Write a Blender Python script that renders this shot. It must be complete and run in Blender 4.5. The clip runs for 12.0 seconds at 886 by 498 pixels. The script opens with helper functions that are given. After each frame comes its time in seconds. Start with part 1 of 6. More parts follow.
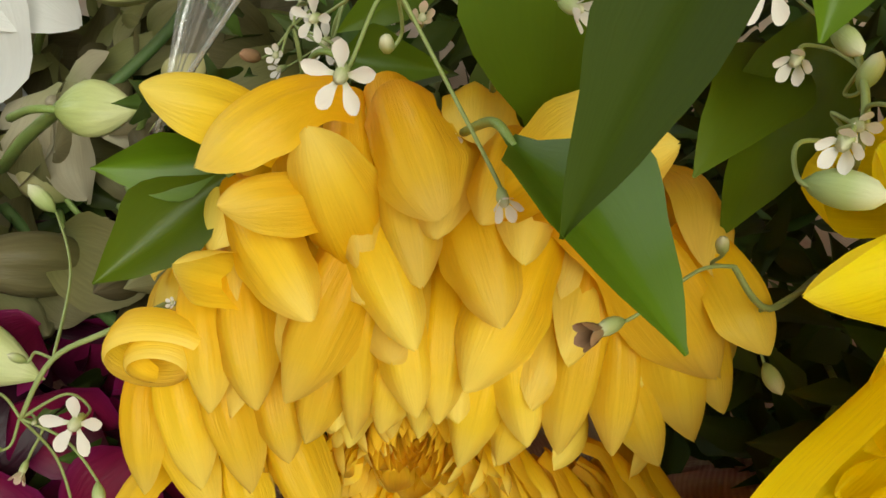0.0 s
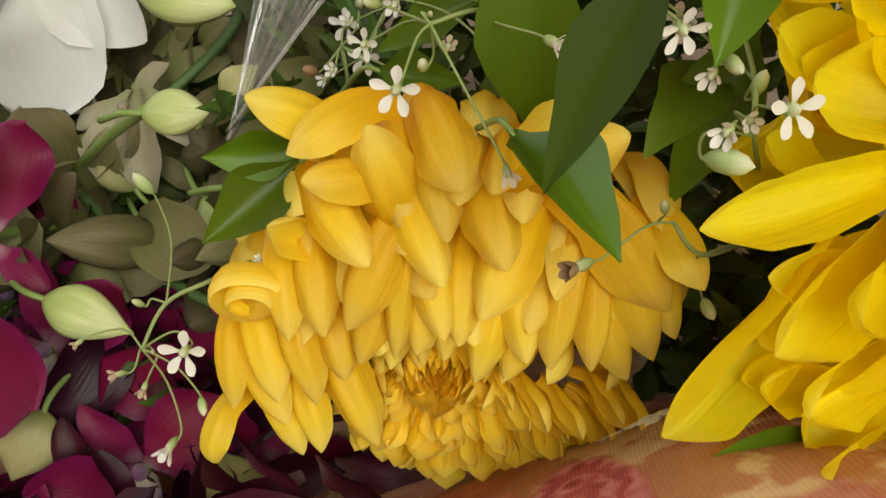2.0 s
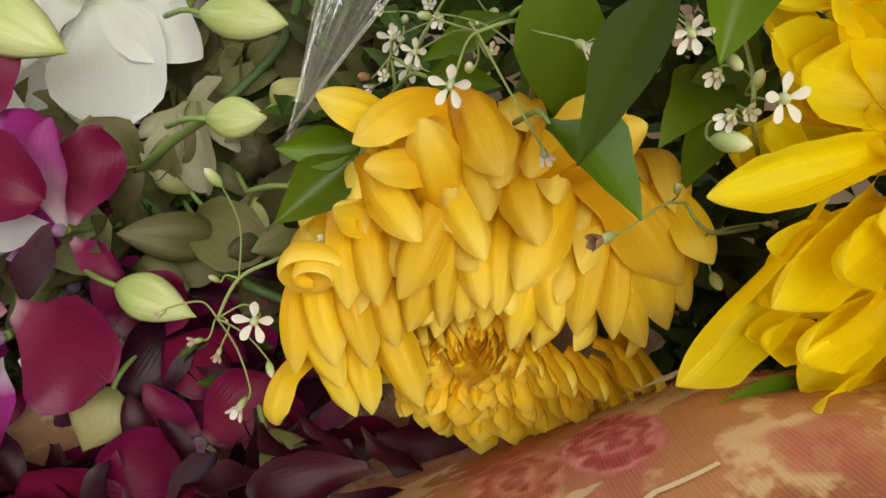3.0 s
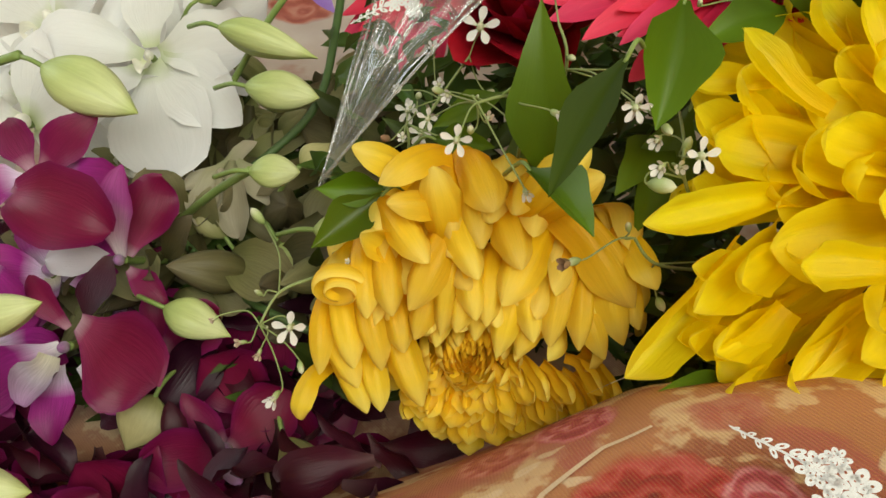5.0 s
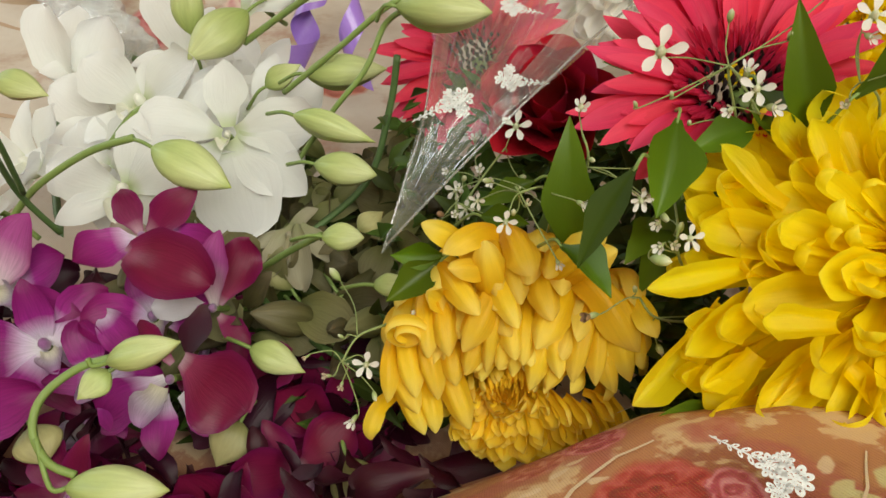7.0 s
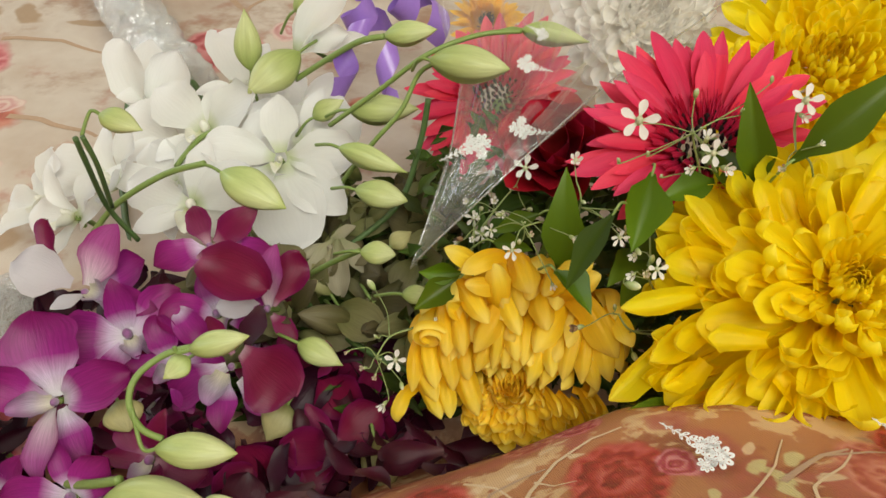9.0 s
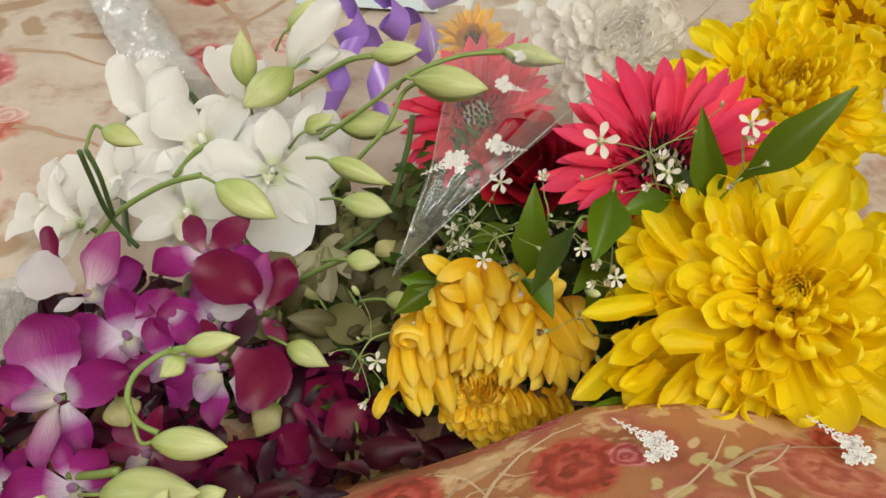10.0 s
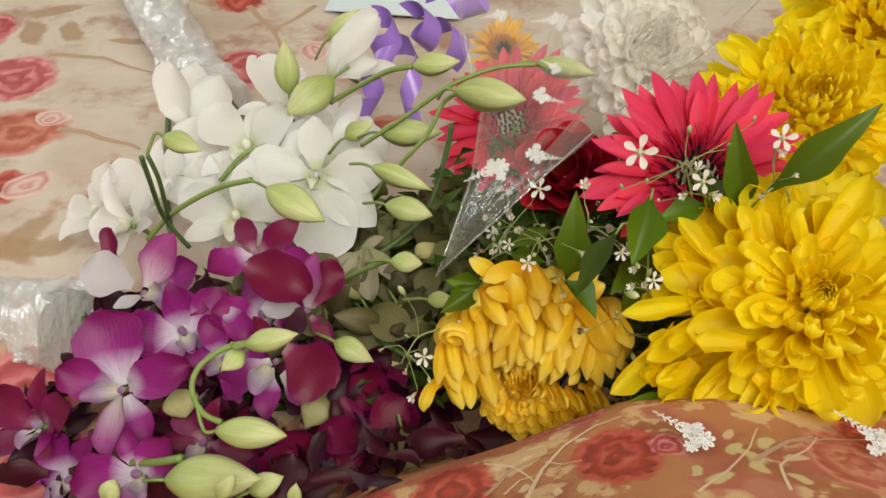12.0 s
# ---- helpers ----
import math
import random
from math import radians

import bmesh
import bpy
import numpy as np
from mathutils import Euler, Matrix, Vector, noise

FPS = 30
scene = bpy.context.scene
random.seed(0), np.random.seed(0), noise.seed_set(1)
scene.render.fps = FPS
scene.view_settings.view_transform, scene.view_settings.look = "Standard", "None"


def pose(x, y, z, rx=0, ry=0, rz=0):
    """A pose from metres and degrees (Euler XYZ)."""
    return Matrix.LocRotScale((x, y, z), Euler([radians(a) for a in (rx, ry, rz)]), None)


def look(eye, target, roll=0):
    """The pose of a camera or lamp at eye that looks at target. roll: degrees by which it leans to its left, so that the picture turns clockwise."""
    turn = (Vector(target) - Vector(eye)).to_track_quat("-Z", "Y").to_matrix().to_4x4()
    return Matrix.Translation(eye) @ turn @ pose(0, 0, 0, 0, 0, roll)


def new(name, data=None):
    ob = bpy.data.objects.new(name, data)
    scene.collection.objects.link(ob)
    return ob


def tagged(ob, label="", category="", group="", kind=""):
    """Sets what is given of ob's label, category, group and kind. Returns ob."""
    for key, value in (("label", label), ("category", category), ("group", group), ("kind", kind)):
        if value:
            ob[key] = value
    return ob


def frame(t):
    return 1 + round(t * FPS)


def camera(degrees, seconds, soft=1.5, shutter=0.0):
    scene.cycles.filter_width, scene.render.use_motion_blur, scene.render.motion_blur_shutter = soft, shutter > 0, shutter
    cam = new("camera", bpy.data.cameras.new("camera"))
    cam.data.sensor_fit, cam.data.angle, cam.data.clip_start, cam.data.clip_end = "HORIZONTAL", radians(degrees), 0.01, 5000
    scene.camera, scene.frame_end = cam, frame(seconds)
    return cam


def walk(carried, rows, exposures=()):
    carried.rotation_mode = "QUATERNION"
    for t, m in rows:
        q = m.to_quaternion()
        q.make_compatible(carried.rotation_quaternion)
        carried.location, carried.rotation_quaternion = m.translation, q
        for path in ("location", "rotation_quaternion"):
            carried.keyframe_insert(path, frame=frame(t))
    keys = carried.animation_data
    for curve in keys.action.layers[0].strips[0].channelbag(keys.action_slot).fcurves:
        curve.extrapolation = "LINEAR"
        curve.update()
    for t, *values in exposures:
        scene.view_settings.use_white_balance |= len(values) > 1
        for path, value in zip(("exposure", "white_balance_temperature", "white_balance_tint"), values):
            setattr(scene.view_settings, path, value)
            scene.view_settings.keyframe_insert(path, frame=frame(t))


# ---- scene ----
cam = camera(54.8, 12.0)
PATH = [
    (0, (0.046, 0.051, 0.1700), (-0.041, 1.278, -1.4070), -2.7),
    (0.5, (0.046, 0.049, 0.1710), (-0.047, 1.271, -1.4090), -2.8),
    (1, (0.045, 0.043, 0.1790), (-0.038, 1.248, -1.4150), -2.9),
    (1.5, (0.044, 0.035, 0.1860), (-0.037, 1.246, -1.4050), -2.7),
    (2, (0.045, 0.027, 0.1930), (-0.05, 1.251, -1.3870), -3.5),
    (2.5, (0.045, 0.019, 0.1980), (-0.065, 1.27, -1.3580), -4.0),
    (3, (0.041, 0.009, 0.2030), (-0.082, 1.281, -1.3360), -4.2),
    (4.8, (0.041, -0.022, 0.2190), (-0.066, 1.396, -1.1870), -0.9),
    (5, (0.041, -0.026, 0.2230), (-0.063, 1.399, -1.1760), -1.2),
    (5.5, (0.041, -0.034, 0.2330), (-0.059, 1.418, -1.1380), -1.2),
    (6, (0.037, -0.044, 0.2450), (-0.058, 1.436, -1.0970), -0.7),
    (6.5, (0.034, -0.053, 0.2510), (-0.066, 1.442, -1.0730), -0.4),
    (7, (0.03, -0.062, 0.2610), (-0.072, 1.437, -1.0600), -0.3),
    (7.5, (0.03, -0.072, 0.2740), (-0.092, 1.425, -1.0470), -0.4),
    (9.5, (0.036, -0.109, 0.3100), (-0.113, 1.396, -0.9990), 0.8),
    (10, (0.042, -0.115, 0.3170), (-0.105, 1.395, -0.9870), 1.0),
    (10.5, (0.045, -0.115, 0.3180), (-0.108, 1.393, -0.9860), 0.9),
    (11, (0.043, -0.123, 0.3270), (-0.119, 1.388, -0.9740), 0.7),
    (11.5, (0.038, -0.126, 0.3290), (-0.126, 1.383, -0.9720), 0.7),
    (12, (0.028, -0.131, 0.3310), (-0.131, 1.376, -0.9740), 1.1),
]
# the picture starts a little greener and settles
EXPOSURES = [(0, 0.0, 6500, -4), (2, 0.0, 6500, -1), (6, -0.05, 6500, -2), (12, -0.08, 6500, 3)]
walk(cam, [(t, look(eye, target, roll)) for t, eye, target, roll in PATH], EXPOSURES)

# ---- light and world ----
world = bpy.data.worlds.new("world")
scene.world = world
world.use_nodes = True
sky = world.node_tree.nodes.new("ShaderNodeTexSky")
sky.sky_type, sky.sun_disc = "NISHITA", False
sky.sun_elevation, sky.sun_rotation = radians(40), radians(-40)
world.node_tree.links.new(sky.outputs[0], world.node_tree.nodes["Background"].inputs[0])
world.node_tree.nodes["Background"].inputs[1].default_value = 0.1


def area_lamp(name, m, w, h, watts, colour):
    data = bpy.data.lights.new(name, "AREA")
    data.shape, data.size, data.size_y, data.energy, data.color = "RECTANGLE", w, h, watts, colour
    ob = new(name, data)
    ob.matrix_world = m
    return ob


# daylight through the window, and an unseen fill lamp added above and in front
area_lamp("window_daylight", look((-1.66, 1.0, 0.95), (0.0, 0.1, 0.05)), 1.3, 1.2, 16, (0.97, 0.98, 1.0))
area_lamp("ceiling_panel_light", look((0.55, -1.0, 1.86), (0.08, 0.1, 0.05)), 1.7, 1.3, 78, (1.0, 0.96, 0.87))

# ---- materials ----


class Net:
    """A small node net for one material."""

    def __init__(self, name):
        self.m = bpy.data.materials.new(name)
        self.m.use_nodes = True
        self.t = self.m.node_tree
        self.t.nodes.clear()
        self.out = self.add("ShaderNodeOutputMaterial")

    def add(self, kind, **sockets):
        n = self.t.nodes.new(kind)
        for k, v in sockets.items():
            self.feed(n, k.replace("_", " "), v)
        return n

    def feed(self, n, key, v):
        s = n.inputs[int(key)] if key.isdigit() else n.inputs[key]
        if isinstance(v, bpy.types.NodeSocket):
            self.t.links.new(v, s)
        else:
            s.default_value = v

    def calc(self, op, a, b=0.0):
        n = self.t.nodes.new("ShaderNodeMath")
        n.operation = op
        self.feed(n, "0", a)
        self.feed(n, "1", b)
        return n.outputs[0]

    def ramp(self, fac, stops):
        n = self.t.nodes.new("ShaderNodeValToRGB")
        e = n.color_ramp.elements
        while len(e) < len(stops):
            e.new(0.5)
        for i, (p, c) in enumerate(stops):
            e[i].position, e[i].color = p, (*c, 1)
        self.feed(n, "0", fac)
        return n.outputs[0]

    def mix(self, fac, a, b, how="MIX"):
        n = self.t.nodes.new("ShaderNodeMixRGB")
        n.blend_type = how
        for k, v in (("0", fac), ("1", a), ("2", b)):
            self.feed(n, k, (*v, 1) if isinstance(v, tuple) and len(v) == 3 else v)
        return n.outputs[0]

    def noise(self, vector, scale, detail=3.0, rough=0.55):
        n = self.add("ShaderNodeTexNoise", Scale=scale, Detail=detail, Roughness=rough)
        self.feed(n, "Vector", vector)
        return n.outputs[0]

    def bump(self, height, strength, distance):
        return self.add("ShaderNodeBump", Strength=strength, Distance=distance, Height=height).outputs[0]

    def end(self, shader):
        self.t.links.new(shader, self.out.inputs[0])
        return self.m


def petal_material(name, stops, rough=0.5, trans=0.3, vein=0.25, var=0.2, edge=None, spec=0.3, relief=0.25, isle=False):
    """Thin plant tissue: colour runs along the blade, fine veins run its length, some light passes through."""
    n = Net(name)
    uv = n.add("ShaderNodeUVMap").outputs[0]
    sep = n.add("ShaderNodeSeparateXYZ", Vector=uv)
    rnd = n.add("ShaderNodeNewGeometry").outputs["Random Per Island"] if isle else n.add("ShaderNodeObjectInfo").outputs["Random"]
    along = n.calc("ADD", sep.outputs[1], n.calc("MULTIPLY", n.calc("SUBTRACT", rnd, 0.5), 0.1))
    shift = n.add("ShaderNodeCombineXYZ", X=n.calc("MULTIPLY", rnd, 50.0), Y=n.calc("MULTIPLY", rnd, 31.0)).outputs[0]
    at = n.add("ShaderNodeVectorMath")
    at.operation = "MULTIPLY_ADD"
    n.feed(at, "0", uv)
    n.feed(at, "1", (9.0, 1.6, 1.0))
    n.feed(at, "2", shift)
    veins = n.noise(at.outputs[0], 1.6, 4.0, 0.6)
    blot = n.noise(n.add("ShaderNodeTexCoord").outputs["Object"], 2.2, 3.0)
    colour = n.ramp(n.calc("ADD", along, n.calc("MULTIPLY", n.calc("SUBTRACT", blot, 0.5), 0.2)), stops)
    if edge:
        side = n.calc("POWER", n.calc("ABSOLUTE", sep.outputs[0]), 4.0)
        colour = n.mix(n.calc("MULTIPLY", side, 0.8), colour, edge)
    value = n.calc("ADD", 1.0, n.calc("MULTIPLY", n.calc("SUBTRACT", veins, 0.5), vein))
    value = n.calc("ADD", value, n.calc("MULTIPLY", n.calc("SUBTRACT", rnd, 0.5), var))
    hue = n.calc("ADD", 0.5, n.calc("MULTIPLY", n.calc("SUBTRACT", rnd, 0.5), var * 0.06))
    colour = n.add("ShaderNodeHueSaturation", Hue=hue, Value=value, Color=colour).outputs[0]
    nor = n.bump(veins, relief, 0.0012)
    skin = n.add("ShaderNodeBsdfPrincipled", Base_Color=colour, Roughness=rough, Normal=nor)
    skin.inputs["Specular IOR Level"].default_value = spec
    back = n.add("ShaderNodeBsdfTranslucent", Color=colour, Normal=nor)
    mixed = n.add("ShaderNodeMixShader", Fac=trans)
    n.t.links.new(skin.outputs[0], mixed.inputs[1])
    n.t.links.new(back.outputs[0], mixed.inputs[2])
    return n.end(mixed.outputs[0])


def solid_material(name, a, b, scale=60.0, rough=0.6, bump=0.3, metal=0.0):
    """A plain surface with mottling at two scales."""
    n = Net(name)
    co = n.add("ShaderNodeTexCoord").outputs["Object"]
    big, fine = n.noise(co, scale), n.noise(co, scale * 9)
    colour = n.mix(n.calc("MULTIPLY", big, 1.0), a, b)
    colour = n.mix(n.calc("MULTIPLY", fine, 0.35), colour, tuple(c * 0.7 for c in a))
    bs = n.add("ShaderNodeBsdfPrincipled", Base_Color=colour, Roughness=rough, Metallic=metal, Normal=n.bump(fine, bump, 0.001))
    return n.end(bs.outputs[0])


GOLD = petal_material("golden_petal", [(0.0, (0.84, 0.45, 0.01)), (0.4, (0.89, 0.57, 0.016)), (0.75, (0.91, 0.66, 0.05)), (1.0, (0.9, 0.73, 0.16))], 0.42, 0.45, vein=0.22)
GOLD_HEART = petal_material("golden_floret", [(0.0, (0.8, 0.38, 0.01)), (0.6, (0.88, 0.5, 0.015)), (1.0, (0.9, 0.58, 0.03))], 0.55, 0.35)
LEMON = petal_material("lemon_petal", [(0.0, (0.95, 0.7, 0.006)), (0.4, (0.97, 0.79, 0.012)), (0.9, (0.97, 0.83, 0.025)), (1.0, (0.95, 0.83, 0.07))], 0.4, 0.6, vein=0.14, var=0.08)
LEMON_HEART = petal_material("lemon_floret", [(0.0, (0.85, 0.6, 0.005)), (1.0, (0.93, 0.74, 0.02))], 0.5, 0.4)
SNOW = petal_material("white_mum_petal", [(0.0, (0.92, 0.88, 0.82)), (1.0, (0.96, 0.94, 0.92))], 0.5, 0.55, vein=0.1, var=0.06)
CORAL = petal_material("coral_petal", [(0.0, (0.5, 0.012, 0.05)), (0.5, (0.74, 0.03, 0.1)), (1.0, (0.8, 0.06, 0.15))], 0.5, 0.35, vein=0.5)
DEEP_RED = petal_material("deep_red_petal", [(0.0, (0.25, 0.005, 0.02)), (1.0, (0.42, 0.008, 0.03))], 0.45, 0.2)
WHITE = petal_material("white_orchid_petal", [(0.0, (0.6, 0.66, 0.4)), (0.22, (0.85, 0.85, 0.82)), (1.0, (0.88, 0.87, 0.89))], 0.42, 0.45, vein=0.1, var=0.06)
MAGENTA = petal_material("magenta_orchid_petal", [(0.0, (0.74, 0.7, 0.76)), (0.22, (0.6, 0.44, 0.64)), (0.44, (0.3, 0.02, 0.22)), (1.0, (0.17, 0.005, 0.085))], 0.4, 0.25, vein=0.9)
WINE = petal_material("wine_orchid_petal", [(0.0, (0.45, 0.25, 0.32)), (0.25, (0.2, 0.01, 0.07)), (1.0, (0.14, 0.004, 0.035))], 0.4, 0.25, vein=0.7, edge=(0.2, 0.01, 0.1))
# wine petal darkened to near black to stand for shade in the pile
SHADED_WINE = petal_material("shaded_wine_petal", [(0.0, (0.08, 0.035, 0.04)), (0.3, (0.045, 0.004, 0.017)), (1.0, (0.026, 0.003, 0.01))], 0.4, 0.2, vein=0.6, var=0.9, isle=True)
CRIMSON = petal_material("crimson_orchid_petal", [(0.0, (0.45, 0.28, 0.34)), (0.12, (0.26, 0.03, 0.09)), (0.4, (0.165, 0.005, 0.036)), (1.0, (0.155, 0.005, 0.042))], 0.4, 0.25, vein=0.6, edge=(0.16, 0.006, 0.075))
GREY_WHITE = petal_material("greyish_white_petal", [(0.0, (0.55, 0.5, 0.54)), (1.0, (0.62, 0.6, 0.66))], 0.45, 0.3, vein=0.1)
STRIPED = petal_material("pale_striped_orchid_petal", [(0.0, (0.7, 0.65, 0.66)), (0.35, (0.56, 0.36, 0.5)), (0.7, (0.36, 0.08, 0.28)), (1.0, (0.28, 0.03, 0.2))], 0.42, 0.3, vein=1.1, edge=(0.22, 0.008, 0.13))
LIP = petal_material("orchid_lip", [(0.0, (0.62, 0.58, 0.45)), (0.5, (0.5, 0.42, 0.52)), (1.0, (0.34, 0.14, 0.34))], 0.5, 0.25, vein=0.9)
PALE_LIP = petal_material("pale_orchid_lip", [(0.0, (0.66, 0.68, 0.42)), (0.4, (0.82, 0.81, 0.7)), (1.0, (0.86, 0.84, 0.78))], 0.5, 0.25)
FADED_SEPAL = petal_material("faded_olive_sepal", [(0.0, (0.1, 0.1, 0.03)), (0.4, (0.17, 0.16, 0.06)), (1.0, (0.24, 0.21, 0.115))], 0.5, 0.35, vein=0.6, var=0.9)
BUD = petal_material("green_bud", [(0.0, (0.3, 0.38, 0.1)), (0.45, (0.44, 0.49, 0.2)), (0.85, (0.55, 0.58, 0.3)), (1.0, (0.38, 0.43, 0.13))], 0.4, 0.1, vein=0.45, var=0.12)
OLIVE = petal_material("olive_bud", [(0.0, (0.2, 0.2, 0.07)), (0.6, (0.38, 0.34, 0.16)), (1.0, (0.3, 0.27, 0.12))], 0.5, 0.1, vein=0.5)
LEAF = petal_material("ruscus_leaf", [(0.0, (0.055, 0.095, 0.004)), (0.6, (0.075, 0.125, 0.005)), (1.0, (0.1, 0.165, 0.01))], 0.38, 0.25, vein=0.15, var=0.35, spec=0.25, relief=0.06)
# filler leaf green with the shade between the flowers put into it
SHADED_FILLER = petal_material("shaded_filler_leaf", [(0.0, (0.04, 0.06, 0.01)), (1.0, (0.06, 0.095, 0.016))], 0.5, 0.2, vein=0.3, var=0.9, relief=0.05, spec=0.2, isle=True)
# ruscus leaf turned from the light, its shade put into a darker green
SHADED_RUSCUS = petal_material("shaded_ruscus_leaf", [(0.0, (0.03, 0.05, 0.004)), (1.0, (0.05, 0.08, 0.006))], 0.55, 0.3, vein=0.3, var=0.3, relief=0.05, spec=0.12)
STEM = solid_material("green_stem", (0.16, 0.24, 0.05), (0.26, 0.34, 0.1), 300, 0.45)
DARK_STEM = solid_material("dark_green_stem", (0.05, 0.1, 0.025), (0.1, 0.16, 0.045), 300, 0.5)
THIN_STEM = solid_material("gypsophila_stem", (0.2, 0.27, 0.08), (0.3, 0.33, 0.13), 500, 0.5)
GYPS = petal_material("gypsophila_petal", [(0.0, (0.6, 0.66, 0.4)), (0.3, (0.8, 0.78, 0.75)), (1.0, (0.82, 0.78, 0.76))], 0.5, 0.35, vein=0.1, var=0.1)
GYPS_PINK = petal_material("faded_gypsophila_petal", [(0.0, (0.42, 0.4, 0.22)), (1.0, (0.62, 0.46, 0.38))], 0.6, 0.3)
GYPS_BUD = petal_material("gypsophila_bud", [(0.0, (0.2, 0.27, 0.08)), (0.6, (0.36, 0.42, 0.18)), (1.0, (0.6, 0.58, 0.42))], 0.5, 0.1)
BROWN_BUD = petal_material("withered_bud", [(0.0, (0.16, 0.12, 0.05)), (1.0, (0.3, 0.17, 0.1))], 0.6, 0.1)
HEART = solid_material("dark_flower_heart", (0.012, 0.004, 0.005), (0.035, 0.008, 0.01), 500, 0.95)
ORANGE = petal_material("orange_petal", [(0.0, (0.8, 0.35, 0.02)), (1.0, (0.85, 0.5, 0.03))])
RIBBON = solid_material("purple_satin_ribbon", (0.3, 0.15, 0.6), (0.42, 0.25, 0.72), 80, 0.28, 0.05)
LACE = solid_material("white_lace_print", (0.66, 0.65, 0.65), (0.76, 0.75, 0.75), 400, 0.7)
PAPER = solid_material("pale_blue_paper", (0.6, 0.7, 0.78), (0.7, 0.78, 0.84), 20, 0.7)
PLASTER = solid_material("cream_wall_paint", (0.6, 0.52, 0.42), (0.68, 0.6, 0.5), 6, 0.8)
FLOORING = solid_material("floor_tile", (0.35, 0.3, 0.26), (0.45, 0.4, 0.35), 8, 0.5)
TIMBER = solid_material("brown_wood", (0.2, 0.11, 0.05), (0.3, 0.17, 0.08), 12, 0.45)


def film_material(name, gloss, tint, rough=0.08, crinkle=0.4, scale=90.0, milk=0.06, most=0.9, streak=None):
    """Clear plastic film: it lets light straight through, with a gloss that follows its creases; streak draws them out along the sheet."""
    n = Net(name)
    co = n.add("ShaderNodeTexCoord").outputs["Object"]
    if streak:
        long = n.add("ShaderNodeVectorMath")
        long.operation = "MULTIPLY"
        n.feed(long, "0", n.add("ShaderNodeUVMap").outputs[0])
        n.feed(long, "1", streak)
        co = long.outputs[0]
    nor = n.bump(n.noise(co, scale, 2.0 if streak else 5.0, 0.5 if streak else 0.7), crinkle, 0.01)
    clear = n.add("ShaderNodeBsdfTransparent", Color=(*tint, 1))
    shine = n.add("ShaderNodeBsdfGlossy", Color=(1, 1, 1, 1), Roughness=rough, Normal=nor)
    haze = n.add("ShaderNodeBsdfDiffuse", Color=(0.8, 0.8, 0.8, 1))
    fr = n.add("ShaderNodeFresnel", IOR=1.45, Normal=nor).outputs[0]
    a = n.add("ShaderNodeMixShader", Fac=milk)
    n.t.links.new(clear.outputs[0], a.inputs[1])
    n.t.links.new(haze.outputs[0], a.inputs[2])
    b = n.add("ShaderNodeMixShader", Fac=n.calc("MINIMUM", n.calc("MULTIPLY", fr, gloss), most))
    n.t.links.new(a.outputs[0], b.inputs[1])
    n.t.links.new(shine.outputs[0], b.inputs[2])
    return n.end(b.outputs[0])


FILM = film_material("clear_cellophane", 1.7, (0.98, 0.98, 0.98), 0.16, 0.4, 1.0, 0.08, 0.35, (17.0, 2.6, 1.0))
FLAT_FILM = film_material("taut_cellophane", 0.12, (1.0, 1.0, 1.0), 0.1, 0.4, 40.0, 0.0, 0.2)
FILM_EDGE = film_material("folded_film_edge", 2.0, (0.98, 0.98, 0.98), 0.1, 0.1, 60.0, 0.22)
WRAP = film_material("crumpled_cellophane", 5.0, (0.96, 0.97, 0.98), 0.1, 1.0, 160.0, 0.62)


# the print: roses (x, y, radius, how long in y, tone) and leaves (x, y, length, angle, tone)
FAR_ROSES = [(*p[:2], r, 1.0, k) for p, r, k in (
    ((-0.3569, 0.4047, 0.0000), 0.036, 0), ((-0.3188, 0.3350, 0.0000), 0.034, 1), ((-0.2966, 0.2749, 0.0000), 0.018, 2), ((-0.2832, 0.2768, 0.0000), 0.016, 3), ((-0.3029, 0.3557, 0.0000), 0.013, 3), ((-0.1881, 0.4450, 0.0000), 0.034, 0), ((-0.2312, 0.5645, 0.0000), 0.024, 2),
    ((-0.2039, 0.1143, 0.0000), 0.036, 0), ((-0.1843, 0.0709, 0.0000), 0.04, 0), ((-0.1422, 0.4797, 0.0000), 0.018, 3), ((-0.0613, 0.3787, 0.0000), 0.02, 1), ((-0.4339, 0.4685, 0.0000), 0.04, 0))]
NEAR_ROSES = [(*p[:2], r, 1.35, k) for p, r, k in (
    ((0.0671, 0.0358, 0.1020), 0.0142, 2), ((0.0153, 0.0314, 0.0910), 0.015, 2), ((0.1357, 0.0339, 0.1099), 0.0165, 1), ((0.1462, 0.0530, 0.1153), 0.008, 2), ((-0.0170, 0.0215, 0.0835), 0.016, 2), ((0.0443, 0.0699, 0.0689), 0.009, 1),
    ((0.0819, 0.0380, 0.1089), 0.006, 0), ((0.0594, 0.0734, 0.0828), 0.0085, 0))]
FAR_LEAVES = [(*p[:2], q, a, k) for p, q, a, k in (
    ((-0.3779, 0.5196, 0.0000), 0.05, 40, 0), ((-0.3794, 0.4766, 0.0000), 0.045, 130, 0), ((-0.3475, 0.4813, 0.0000), 0.04, -50, 0), ((-0.2622, 0.2284, 0.0000), 0.05, 75, 0), ((-0.2454, 0.2228, 0.0000), 0.04, 30, 0), ((-0.2637, 0.2177, 0.0000), 0.04, 140, 0), ((-0.2334, 0.2836, 0.0000), 0.03, 60, 0), ((-0.2959, 0.4738, 0.0000), 0.03, 0, 0), ((-0.0949, 0.5563, 0.0000), 0.04, 60, 0))]
